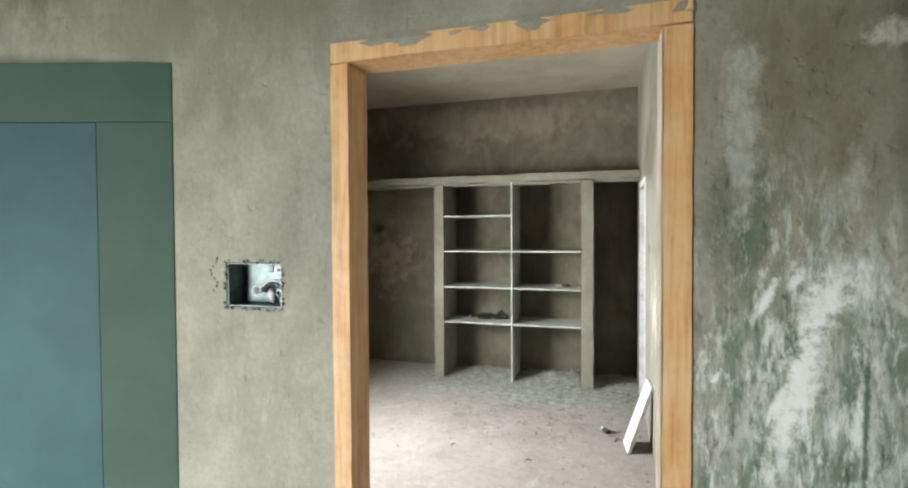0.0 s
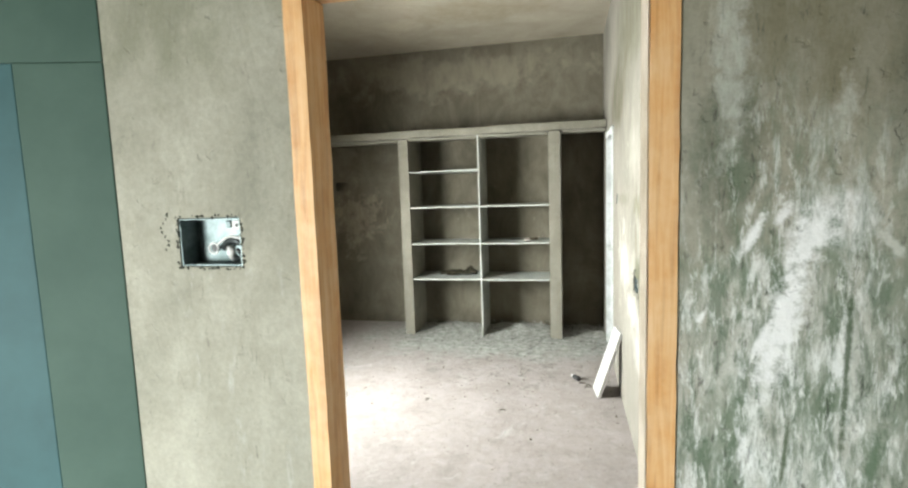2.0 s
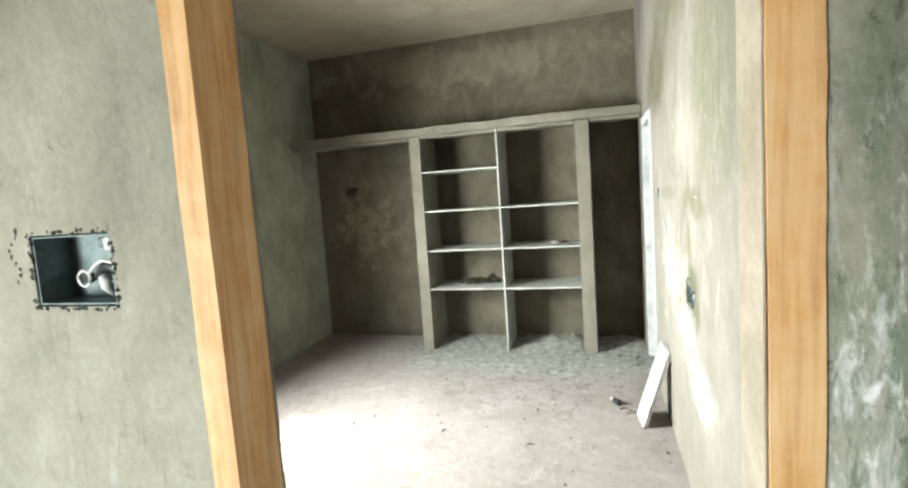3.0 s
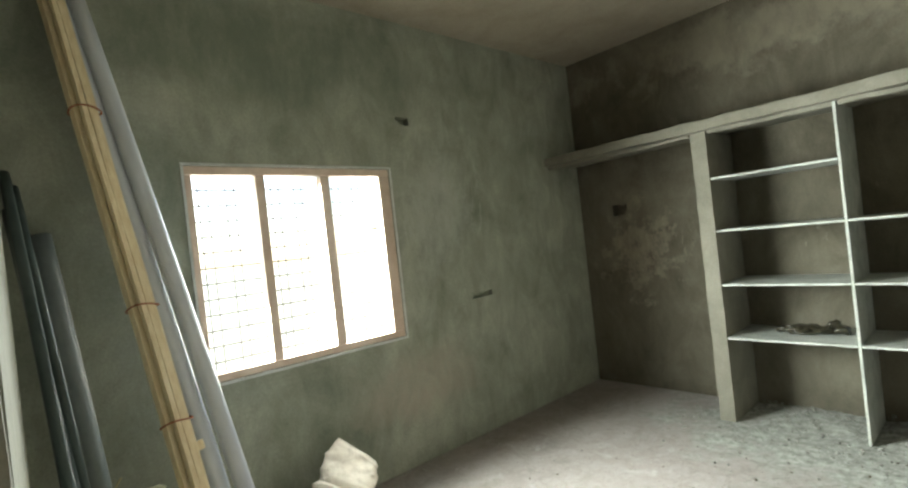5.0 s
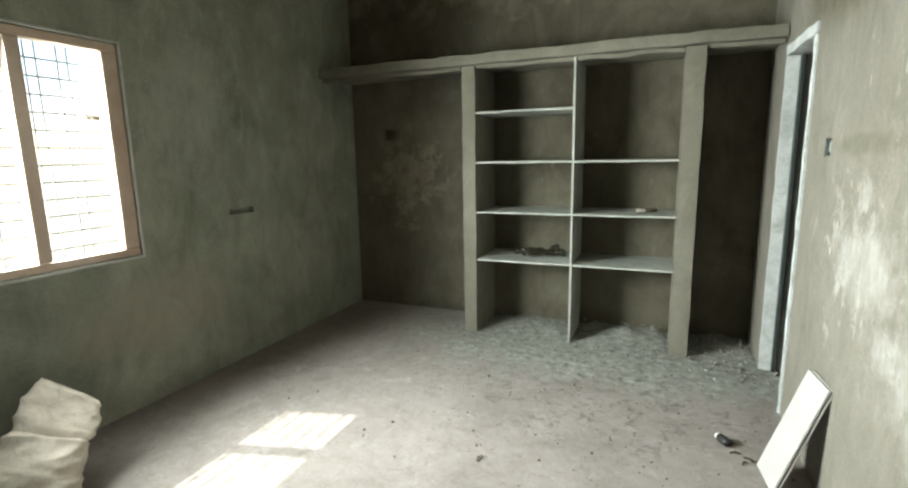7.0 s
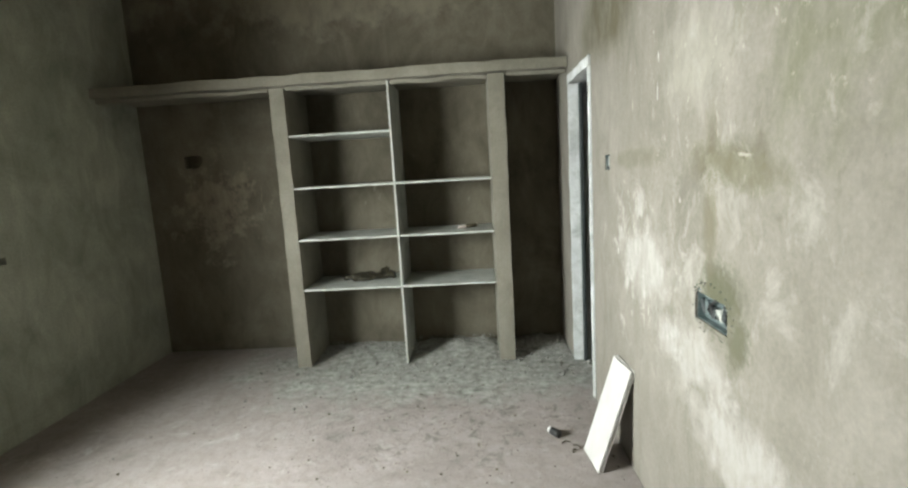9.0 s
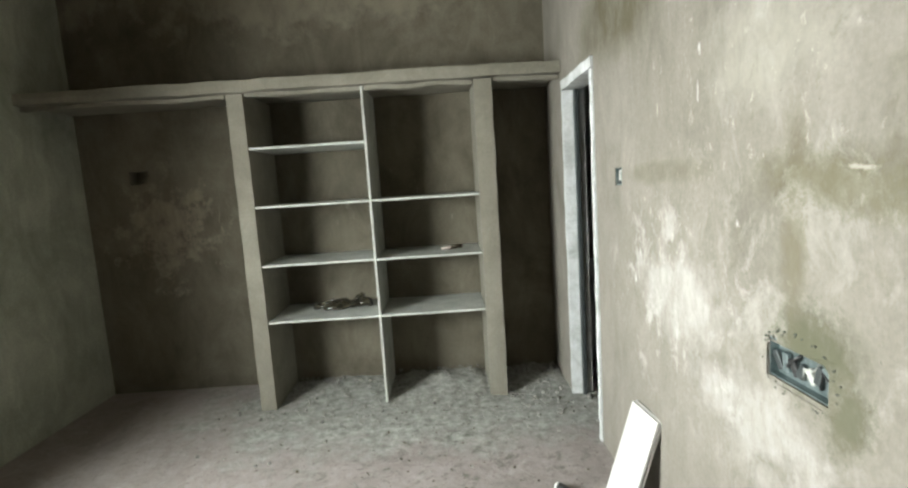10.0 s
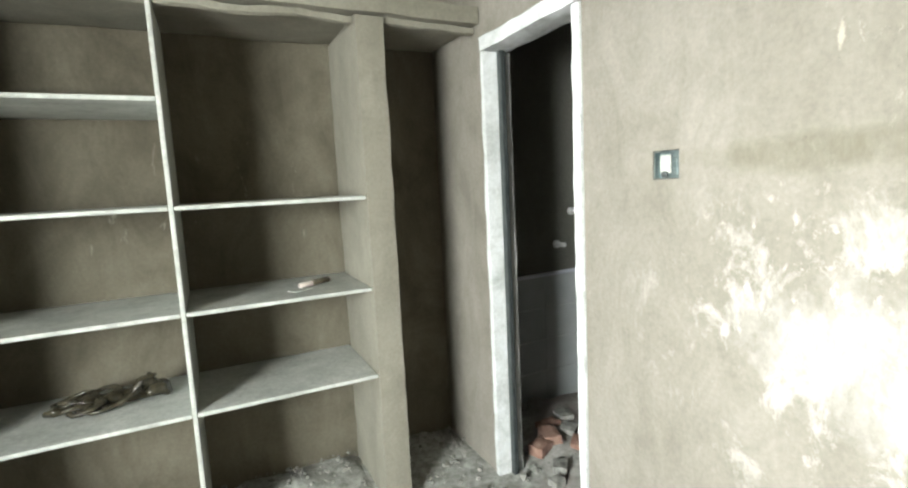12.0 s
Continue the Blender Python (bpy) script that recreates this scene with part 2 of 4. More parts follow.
M_EAST = plaster("sunlit_plaster", G(0.21, 0.20, 0.16), G(0.32, 0.305, 0.255), G(0.43, 0.41, 0.36), 1.4, [
    ((0.52, 2.40, 1.03), (1.0, 0.38, 0.19), G(0.70, 0.69, 0.66), 0.75, 0.8, 8.0),
    ((0.52, 1.95, 0.80), (1.0, 0.36, 0.12), G(0.66, 0.65, 0.62), 0.65, 1.1, 8.0),
    ((0.52, 1.6, 0.62), (1.0, 0.34, 0.16), G(0.66, 0.65, 0.62), 0.65, 1.1, 8.0),
    ((0.52, 1.73, 1.05), (1.0, 0.17, 0.12), G(0.12, 0.125, 0.075), 0.97, 0.45, 9.0),
    ((0.52, 1.62, 0.95), (1.0, 0.06, 0.07), G(0.14, 0.14, 0.09), 0.95, 0.5, 12.0),
    ((0.52, 1.80, 1.33), (1.0, 0.055, 0.36), G(0.18, 0.165, 0.105), 0.8, 1.0, 6.0),
    ((0.52, 1.72, 1.42), (1.0, 0.32, 0.075), G(0.15, 0.14, 0.085), 0.85, 0.9, 7.0),
    ((0.52, 2.50, 1.46), (1.0, 0.45, 0.05), G(0.20, 0.19, 0.13), 0.7, 0.8, 6.0),
    ((0.52, 1.25, 1.95), (1.0, 0.45, 0.55), G(0.19, 0.20, 0.115), 0.75, 1.2, 5.0),
    # Next two: shade above window-head height, painted into the plaster colour.
    ((0.52, 1.9, 2.6), (1.0, 1.2, 0.45), G(0.13, 0.13, 0.065), 0.8, 0.9, 3.5),
    ((0.52, 2.9, 2.22), (1.0, 0.7, 0.30), G(0.12, 0.11, 0.055), 0.85, 0.5, 3.5),
    ((0.52, 1.95, 1.75), (1.0, 0.35, 0.16), G(0.50, 0.49, 0.42), 0.6, 1.1, 6.0)], 0.45, 0.25, k=0.52, warm=1.035, along="y", upright=0.75, flakes=[
    ((0.52, 2.45, 1.0), (1.0, 0.75, 0.5), 8.0, 0.54, G(0.74, 0.73, 0.69), 0.7),
    ((0.52, 2.55, 1.22), (1.0, 0.4, 0.22), 34.0, 0.58, G(0.80, 0.77, 0.70), 0.8),
    ((0.52, 1.9, 1.8), (1.0, 1.0, 0.6), 20.0, 0.60, G(0.72, 0.71, 0.62), 0.8),
    ((0.52, 1.6, 1.3), (1.0, 0.9, 1.1), 5.0, 0.54, G(0.50, 0.49, 0.44), 0.75),
    ((0.52, 1.6, 1.5), (1.0, 0.8, 1.0), 6.5, 0.58, G(0.19, 0.18, 0.12), 0.6),
    ((0.52, 1.9, 1.5), (1.0, 1.2, 1.2), 58.0, 0.64, G(0.06, 0.055, 0.04), 0.6)], strokes=[
    ((0.52, 1.75, 1.04), 0.13, 0.15, 20, G(0.15, 0.155, 0.095), 0.9),
    ((0.52, 1.63, 0.94), 0.10, 0.06, -30, G(0.16, 0.165, 0.105), 0.85),
    ((0.52, 1.80, 1.28), 0.17, 0.05, 0, G(0.24, 0.225, 0.155), 0.7),
    ((0.52, 1.68, 1.42), 0.28, 0.07, 82, G(0.22, 0.21, 0.135), 0.75),
    ((0.52, 2.23, 1.70), 0.04, 0.009, 3, WHITE, 0.8),
    ((0.52, 2.22, 1.82), 0.022, 0.010, 8, WHITE, 0.8),
    ((0.52, 2.52, 1.68), 0.03, 0.008, 0, G(0.62, 0.60, 0.50), 0.8),
    ((0.52, 2.02, 1.31), 0.014, 0.012, 15, WHITE, 0.8),
    ((0.52, 2.70, 1.14), 0.03, 0.012, 10, WHITE, 0.8),
    ((0.52, 2.76, 1.02), 0.02, 0.012, 5, WHITE, 0.8),
    ((0.52, 1.62, 1.45), 0.05, 0.007, 85, G(0.60, 0.59, 0.52), 0.8)])
M_CEIL = plaster("ceiling_plaster", G(0.40, 0.36, 0.27), G(0.50, 0.455, 0.355), G(0.57, 0.525, 0.42), 2.2, [
    ((-1.9, 2.2, 3.14), (0.6, 0.5, 1.0), G(0.66, 0.60, 0.47), 0.6, 1.0, 3.0),
    ((-0.6, 3.4, 3.14), (0.7, 0.4, 1.0), G(0.34, 0.29, 0.19), 0.6, 1.0, 3.5),
    ((-1.4, 3.6, 3.14), (0.25, 0.2, 1.0), G(0.64, 0.58, 0.46), 0.6, 1.2, 6.0)], 0.25, 0.15, k=0.70, warm=1.02)
M_BACK = plaster("plain_cement", G(0.2, 0.195, 0.155), G(0.27, 0.26, 0.21), G(0.33, 0.32, 0.26), 1.2, k=0.6)
M_SIDE = plaster("hall_side_plaster", G(0.3, 0.29, 0.24), G(0.38, 0.37, 0.31), G(0.46, 0.45, 0.38), 1.6)
M_PILLAR = plaster("pillar_cement", G(0.24, 0.225, 0.17), G(0.32, 0.30, 0.235), G(0.41, 0.39, 0.31), 2.5, bump=0.3, k=0.54, warm=1.0)
M_WHITEPL = plaster("limewashed_cement", G(0.42, 0.42, 0.38), G(0.58, 0.58, 0.54), G(0.7, 0.7, 0.67), 5.0)
# Pale colour standing in for strong light on the jamb's inner face.
M_JAMBLIT = plaster("lit_jamb_pale", G(0.26, 0.22, 0.16), G(0.36, 0.31, 0.24), G(0.45, 0.40, 0.33), 6.0, warm=1.0)
M_FRAMEPL = plaster("dusty_limewash", G(0.32, 0.32, 0.29), G(0.52, 0.52, 0.49), G(0.66, 0.66, 0.64), 6.0)
M_DAMP = plaster("damp_patch_cement", G(0.03, 0.032, 0.022), G(0.055, 0.057, 0.042), G(0.10, 0.10, 0.075), 9.0)

m = Mat("dusty_floor", 0.95)
c = m.ramp(m.noise(1.4, 9, 0.65, warp=0.7), [(0.3, G(0.186, 0.161, 0.147)), (0.5, G(0.274, 0.240, 0.225)), (0.7, G(0.342, 0.300, 0.290))])
c = m.mix(0.35, c, m.ramp(m.noise(12, 8, 0.75, warp=1.0), [(0.3, G(0.148, 0.133, 0.121)), (0.65, G(0.342, 0.308, 0.303))]))
c = m.mix(m.blot((-0.4, 4.1, 0.0), (1.9, 0.95, 1.0), 0.8, 3.0, (0.6, 1.1)), c, m.ramp(m.noise(16, 8, 0.75), [(0.34, G(0.125, 0.13, 0.112)), (0.64, G(0.43, 0.435, 0.405))]))
speck = m.ramp(m.noise(55, 3, 0.6), [(0.30, 1.0), (0.36, 0.0)])
c = m.mix(m.math("MULTIPLY", speck, 0.6), c, G(0.078, 0.066, 0.057))
clod = m.ramp(m.noise(7, 9, 0.78, warp=1.2), [(0.55, 0.0), (0.64, 1.0)])
c = m.mix(m.math("MULTIPLY", clod, 0.45), c, G(0.153, 0.145, 0.130))
soil = m.math("MULTIPLY", m.ramp(m.noise(10, 9, 0.8, warp=0.8), [(0.53, 0.0), (0.60, 1.0)]), m.blot((-0.35, 3.15, 0.0), (1.1, 0.7, 1.0), 0.9, 3.0, (0.5, 1.1)))
c = m.mix(m.math("MULTIPLY", soil, 0.65), c, G(0.09, 0.092, 0.075))
pale = m.ramp(m.noise(5, 9, 0.75, warp=1.5), [(0.56, 0.0), (0.66, 1.0)])
c = m.mix(m.math("MULTIPLY", pale, 0.5), c, G(0.408, 0.389, 0.361))
M_FLOOR = m.done(c, m.math("ADD", m.noise(14, 9, 0.7), m.math("ADD", m.math("MULTIPLY", m.noise(90, 4, 0.7), 0.35), m.math("MULTIPLY", m.noise(3.5, 4, 0.6), 2.0))), 0.3, 0.02)

m = Mat("raw_orange_wood", 0.55)
g = m.noise(9, 6, 0.6, at=m.stretch((6, 6, 0.35)), warp=0.6)
c = m.ramp(g, [(0.3, G(0.42, 0.20, 0.065)), (0.5, G(0.60, 0.32, 0.115)), (0.7, G(0.68, 0.45, 0.235))])
c = m.mix(m.math("MULTIPLY", m.ramp(m.noise(7, 6, 0.7), [(0.38, 0.0), (0.72, 1.0)]), 0.5), c, G(0.72, 0.55, 0.34))
M_WOOD = m.done(c, g, 0.2, 0.004)

m = Mat("window_frame_paint", 0.6)
g = m.noise(8, 5, 0.6)
M_WINFRAME = m.done(m.ramp(g, [(0.3, G(0.54, 0.41, 0.32)), (0.7, G(0.70, 0.57, 0.47))]), g, 0.15, 0.004)

m = Mat("stone_shelf", 0.7)
g = m.noise(6, 8, 0.7)
c = m.ramp(g, [(0.3, G(0.25, 0.26, 0.235)), (0.5, G(0.38, 0.395, 0.365)), (0.7, G(0.48, 0.49, 0.46))])
M_SHELF = m.done(m.mix(0.2, c, m.ramp(m.noise(60, 3), [(0.3, 0.2), (0.7, 0.8)]), "OVERLAY"), m.noise(40, 5), 0.25, 0.004)


def simple(name, a, b, scale=8.0, rough=0.6, metal=0.0, bump=0.15, stretch=(1, 1, 1)):
    mm = Mat(name, rough, metal)
    n = mm.noise(scale, 6, 0.65, at=mm.stretch(stretch))
    return mm.done(mm.ramp(n, [(0.32, a), (0.68, b)]), n, bump, 0.004)


M_PVC = simple("grey_pvc", G(0.48, 0.51, 0.57), G(0.60, 0.63, 0.69), 5, 0.3, bump=0.05, stretch=(1, 1, 0.3))
M_PVCDULL = simple("dull_grey_pvc", G(0.13, 0.155, 0.165), G(0.19, 0.215, 0.225), 5, 0.45, bump=0.05)
M_PVCDARK = simple("dark_pvc", G(0.035, 0.055, 0.055), G(0.07, 0.095, 0.095), 6, 0.35, bump=0.05)
M_BATTEN = simple("pale_batten", G(0.66, 0.52, 0.31), G(0.82, 0.71, 0.50), 10, 0.7, bump=0.3, stretch=(5, 5, 0.4))
M_TIE = simple("rust_tie", G(0.22, 0.07, 0.03), G(0.34, 0.12, 0.05), 30, 0.8)
m = Mat("white_woven_sack", 0.8)
wr = m.noise(11, 7, 0.7, warp=1.4)
wv = m.noise(160, 2, 0.5)
c = m.ramp(wr, [(0.3, G(0.590, 0.525, 0.448)), (0.5, G(0.732, 0.667, 0.584)), (0.7, G(0.826, 0.761, 0.678))])
c = m.mix(m.math("MULTIPLY", m.ramp(m.noise(5, 8, 0.75), [(0.56, 0.0), (0.68, 1.0)]), 0.45), c, G(0.401, 0.354, 0.295))
M_SACK = m.done(c, m.math("ADD", wr, m.math("MULTIPLY", wv, 0.12)), 0.7, 0.02)
m = Mat("cream_printed_bag", 0.4)
c = m.ramp(m.noise(4.0, 5, 0.6, at=m.stretch((1.6, 1.6, 0.7)), warp=0.9), [(0.34, G(0.46, 0.44, 0.14)), (0.47, G(0.62, 0.60, 0.33)), (0.60, G(0.72, 0.70, 0.54))])
M_BAG = m.done(m.mix(m.math("MULTIPLY", m.ramp(m.noise(12, 5), [(0.56, 0.0), (0.66, 1.0)]), 0.4), c, G(0.30, 0.29, 0.10)), m.noise(14, 6, 0.6), 0.5, 0.02)
M_BAGRIM = simple("pale_bag_film", G(0.62, 0.62, 0.44), G(0.78, 0.77, 0.64), 9, 0.4, bump=0.4)
M_YELLOW = simple("yellow_bag_print", G(0.52, 0.48, 0.04), G(0.70, 0.64, 0.10), 12, 0.4, bump=0.4)
M_TILE = simple("white_glazed_tile", G(0.40, 0.395, 0.375), G(0.50, 0.49, 0.47), 5, 0.25, bump=0.02)
M_METAL = simple("galvanised_steel", G(0.09, 0.125, 0.125), G(0.26, 0.31, 0.31), 18, 0.45, 0.7)
M_DARKMETAL = simple("dark_steel", G(0.05, 0.06, 0.06), G(0.09, 0.1, 0.1), 18, 0.5, 0.6)
M_BAR = simple("grille_paint", G(0.06, 0.055, 0.05), G(0.10, 0.09, 0.08), 12, 0.6)
# The teal is lens flare painted into the dark green panel.
M_FLARE = simple("flare_tinted_door", G(0.010, 0.052, 0.056), G(0.022, 0.080, 0.084), 3, 0.7, bump=0.1)
M_SAGE = simple("grey_green_door_paint", G(0.022, 0.056, 0.040), G(0.040, 0.080, 0.060), 3, 0.75, bump=0.1)
M_RAG = simple("brown_rag", G(0.02, 0.017, 0.01), G(0.10, 0.082, 0.05), 26, 0.9, bump=0.5)
M_POLY = simple("dark_crumpled_polythene", G(0.012, 0.011, 0.008), G(0.06, 0.052, 0.032), 30, 0.22, bump=0.8)
M_PAPER = simple("dusty_paper", G(0.36, 0.30, 0.27), G(0.50, 0.44, 0.40), 30, 0.85, bump=0.3)
M_WIRE = simple("white_wire", G(0.6, 0.6, 0.58), G(0.75, 0.75, 0.73), 20, 0.5)
M_BLACK = simple("black_plastic", G(0.012, 0.012, 0.012), G(0.03, 0.03, 0.03), 20, 0.4)
M_BRICK = simple("red_brick", G(0.15, 0.075, 0.055), G(0.27, 0.18, 0.14), 22, 0.95, bump=0.6)
M_STONE = simple("rubble_cement", G(0.11, 0.11, 0.10), G(0.31, 0.305, 0.28), 25, 0.95, bump=0.6)
M_TWIG = simple("dry_straw", G(0.42, 0.35, 0.2), G(0.58, 0.5, 0.32), 30, 0.9)
M_BATHTILE = simple("grey_wall_tile", G(0.34, 0.36, 0.36), G(0.42, 0.44, 0.44), 4, 0.3, bump=0.03)
M_EARTH = simple("pale_dry_earth", G(0.30, 0.31, 0.24), G(0.42, 0.42, 0.34), 0.7, 0.95, bump=0.5)

# ---- helpers for meshes ----


def link_mesh(name, bm, material, parent=None, label="", smooth=False):
    me = bpy.data.meshes.new(name)
    bmesh.ops.recalc_face_normals(bm, faces=bm.faces)
    bm.to_mesh(me)
    bm.free()
    if smooth:
        for p in me.polygons:
            p.use_smooth = True
    me.materials.append(material)
    ob = new(name, me)
    if parent is not None:
        ob.parent = parent
    if label:
        ob["label"] = label
    return ob


def part(name, bm, material, parent, label="", smooth=False):
    return link_mesh(name, bm, material, parent, label, smooth)


def thing(name, at, label, category, group="", turn=0.0):
    ob = new(name)
    ob.matrix_world = pose(*at, 0, 0, turn)
    return tagged(ob, label, category, group)


def box(x0, x1, y0, y1, z0, z1, bevel=0.0, bm=None):
    bm = bm or bmesh.new()
    r = bmesh.ops.create_cube(bm, size=1.0, matrix=Matrix.LocRotScale(((x0 + x1) / 2, (y0 + y1) / 2, (z0 + z1) / 2), None, (x1 - x0, y1 - y0, z1 - z0)))
    if bevel:
        vs = set(r["verts"])
        bmesh.ops.bevel(bm, geom=[e for e in bm.edges if e.verts[0] in vs], offset=bevel, segments=2, affect="EDGES", profile=0.5)
    return bm


def rough_box(x0, x1, y0, y1, z0, z1, step=0.06, amp=0.004, seed=0.0, scale=9.0):
    """A hand-plastered block: finely divided, its faces and edges uneven."""
    bm = bmesh.new()
    n = [max(1, round((b - a) / step)) for a, b in ((x0, x1), (y0, y1), (z0, z1))]
    lo, hi = Vector((x0, y0, z0)), Vector((x1, y1, z1))
    verts = {}

    def v(i, j, k):
        key = (i, j, k)
        if key not in verts:
            p = Vector((lo[a] + (hi[a] - lo[a]) * q / n[a] for a, q in enumerate(key)))
            out = Vector([(-1 if q == 0 else 1 if q == n[a] else 0) for a, q in enumerate(key)])
            d = noise.noise_vector(p * scale + Vector((seed, seed * 2, 7))) * amp
            if out.length > 1.2:
                d -= out.normalized() * amp * (0.7 + 0.6 * noise.noise(p * 23 + Vector((seed, 3, 1))))
            verts[key] = bm.verts.new(p + d)
        return verts[key]

    for a in range(3):
        b, c = (a + 1) % 3, (a + 2) % 3
        for side in (0, n[a]):
            for i in range(n[b]):
                for j in range(n[c]):
                    q = []
                    for di, dj in ((0, 0), (1, 0), (1, 1), (0, 1)):
                        key = [0, 0, 0]
                        key[a], key[b], key[c] = side, i + di, j + dj
                        q.append(v(*key))
                    bm.faces.new(q)
    return bm


def tube(points, radius, sides=12, hollow=0.0, bm=None):
    """A round bar or, with a wall thickness, an open pipe along a line of points."""
    bm = bm or bmesh.new()
    pts = [Vector(p) for p in points]
    rings = []
    up = Vector((0.31, 0.17, 0.93))
    for rr in ((radius,) if not hollow else (radius, radius - hollow)):
        row = []
        for i, p in enumerate(pts):
            d = (pts[min(i + 1, len(pts) - 1)] - pts[max(i - 1, 0)]).normalized()
            s = d.cross(up if abs(d.dot(up)) < 0.95 else Vector((1, 0, 0))).normalized()
            t = d.cross(s)
            row.append([bm.verts.new(p + (s * math.cos(a) + t * math.sin(a)) * rr) for a in (2 * math.pi * k / sides for k in range(sides))])
        rings.append(row)
    for row in rings:
        for r0, r1 in zip(row, row[1:]):
            for k in range(sides):
                bm.faces.new((r0[k], r0[(k + 1) % sides], r1[(k + 1) % sides], r1[k]))
    if hollow:
        for end in (0, -1):
            for k in range(sides):
                bm.faces.new((rings[0][end][k], rings[0][end][(k + 1) % sides], rings[1][end][(k + 1) % sides], rings[1][end][k]))
    else:
        bm.faces.new(rings[0][0])
        bm.faces.new(list(reversed(rings[0][-1])))
    return bm


def wall(name, axis, front, back, u0, u1, z0, z1, holes, material, label, category="wall"):
    """A wall across x or y from its front face to its back face; holes are (u0, u1, z0, z1, depth), depth None for an opening."""
    us = sorted({u0, u1, *(h[0] for h in holes), *(h[1] for h in holes)})
    zs = sorted({z0, z1, *(h[2] for h in holes), *(h[3] for h in holes)})
    full = abs(back - front)
    way = 1 if back > front else -1

    def depth(i, j):
        if not (0 <= i < len(us) - 1 and 0 <= j < len(zs) - 1):
            return full
        mu, mz = (us[i] + us[i + 1]) / 2, (zs[j] + zs[j + 1]) / 2
        for a, b, c_, d_, dep in holes:
            if a < mu < b and c_ < mz < d_:
                return full if dep is None else dep
        return 0.0

    bm = bmesh.new()

    def quad(*pts):
        vs = []
        for u, dep, z in pts:
            w = front + way * dep
            vs.append(bm.verts.new((w, u, z) if axis == "x" else (u, w, z)))
        bm.faces.new(vs)

    for i in range(-1, len(us)):
        for j in range(-1, len(zs)):
            d = depth(i, j)
            inside = 0 <= i < len(us) - 1 and 0 <= j < len(zs) - 1
            if inside and d < full:
                a, b, c_, e = us[i], us[i + 1], zs[j], zs[j + 1]
                quad((a, d, c_), (b, d, c_), (b, d, e), (a, d, e))
                quad((a, full, c_), (a, full, e), (b, full, e), (b, full, c_))
            if 0 <= j < len(zs) - 1 and -1 <= i < len(us) - 1:
                d2 = depth(i + 1, j)
                if abs(d - d2) > 1e-6:
                    u = us[i + 1]
                    quad((u, d, zs[j]), (u, d2, zs[j]), (u, d2, zs[j + 1]), (u, d, zs[j + 1]))
            if 0 <= i < len(us) - 1 and -1 <= j < len(zs) - 1:
                d2 = depth(i, j + 1)
                if abs(d - d2) > 1e-6:
                    z = zs[j + 1]
                    quad((us[i], d, z), (us[i + 1], d, z), (us[i + 1], d2, z), (us[i], d2, z))
    bmesh.ops.remove_doubles(bm, verts=bm.verts, dist=1e-5)
    return tagged(link_mesh(name, bm, material), label, category, kind="structure")


def sheet(name, x0, x1, y0, y1, z0, z1, material, label, category):
    return tagged(link_mesh(name, box(x0, x1, y0, y1, z0, z1), material), label, category, kind="structure")


def lump(bm, at, size, seed, flat=1.0):
    """A small broken stone."""
    rnd = random.Random(seed)
    turn = Euler([rnd.uniform(0, 6.28) for _ in range(3)]).to_matrix()
    vs = []
    for s in ((1, 0, 0), (-1, 0, 0), (0, 1, 0), (0, -1, 0), (0, 0, 1), (0, 0, -1)):
        q = turn @ (Vector(s) * size * rnd.uniform(0.6, 1.15))
        vs.append(bm.verts.new(Vector(at) + Vector((q.x, q.y, q.z * flat))))
    for a in (0, 1):
        for b in (2, 3):
            for c_ in (4, 5):
                bm.faces.new((vs[a], vs[b], vs[c_]) if (a + b + c_) % 2 else (vs[a], vs[c_], vs[b]))


# ---- structure ----
XW, XE, YS, YN, ZC = -2.942, 0.518, 0.02, 4.47, 3.14
DX0, DX1, DZ = -0.55, 0.385, 2.125          # rough opening of the entrance door
WY0, WY1, WZ0, WZ1 = 0.895, 2.195, 0.905, 2.073

sheet("floor", -3.15, 2.2, -3.95, 4.6, -0.12, 0.0, M_FLOOR, "dusty rough cement floor strewn with grit", "floor")
sheet("ceiling", -3.15, 2.2, -3.95, 4.6, ZC, ZC + 0.14, M_CEIL, "pale cream plastered concrete ceiling slab", "ceiling")
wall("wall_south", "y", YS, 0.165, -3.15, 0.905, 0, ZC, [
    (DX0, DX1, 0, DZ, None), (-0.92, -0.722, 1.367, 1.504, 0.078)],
    M_HALL, "stained grey-green cement plaster wall with a doorway, vignette painted at the top", "wall")
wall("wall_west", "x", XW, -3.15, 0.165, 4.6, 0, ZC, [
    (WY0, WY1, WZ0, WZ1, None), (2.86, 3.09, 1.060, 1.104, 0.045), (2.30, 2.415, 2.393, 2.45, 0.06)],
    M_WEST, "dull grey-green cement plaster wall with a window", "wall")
wall("wall_north", "y", YN, 4.6, XW, XE, 0, ZC, [(-2.60, -2.455, 1.60, 1.70, 0.1)], M_NORTH, "brown stained cement plaster wall behind the shelves, lit band painted above the loft", "wall")
wall("wall_east", "x", XE, 0.65, 0.165, 4.6, 0, ZC, [
    (3.285, 3.95, 0, 2.065, None), (1.68, 1.885, 0.945, 1.045, 0.031), (2.90, 2.99, 1.41, 1.49, 0.035)],
    M_EAST, "light cement plaster wall with lime patches and painted shade at the top", "wall")
wall("wall_hall_east", "x", 0.905, 1.02, -3.95, 0.165, 0, ZC, [], M_SIDE, "plain cement plaster wall of the hall", "wall")
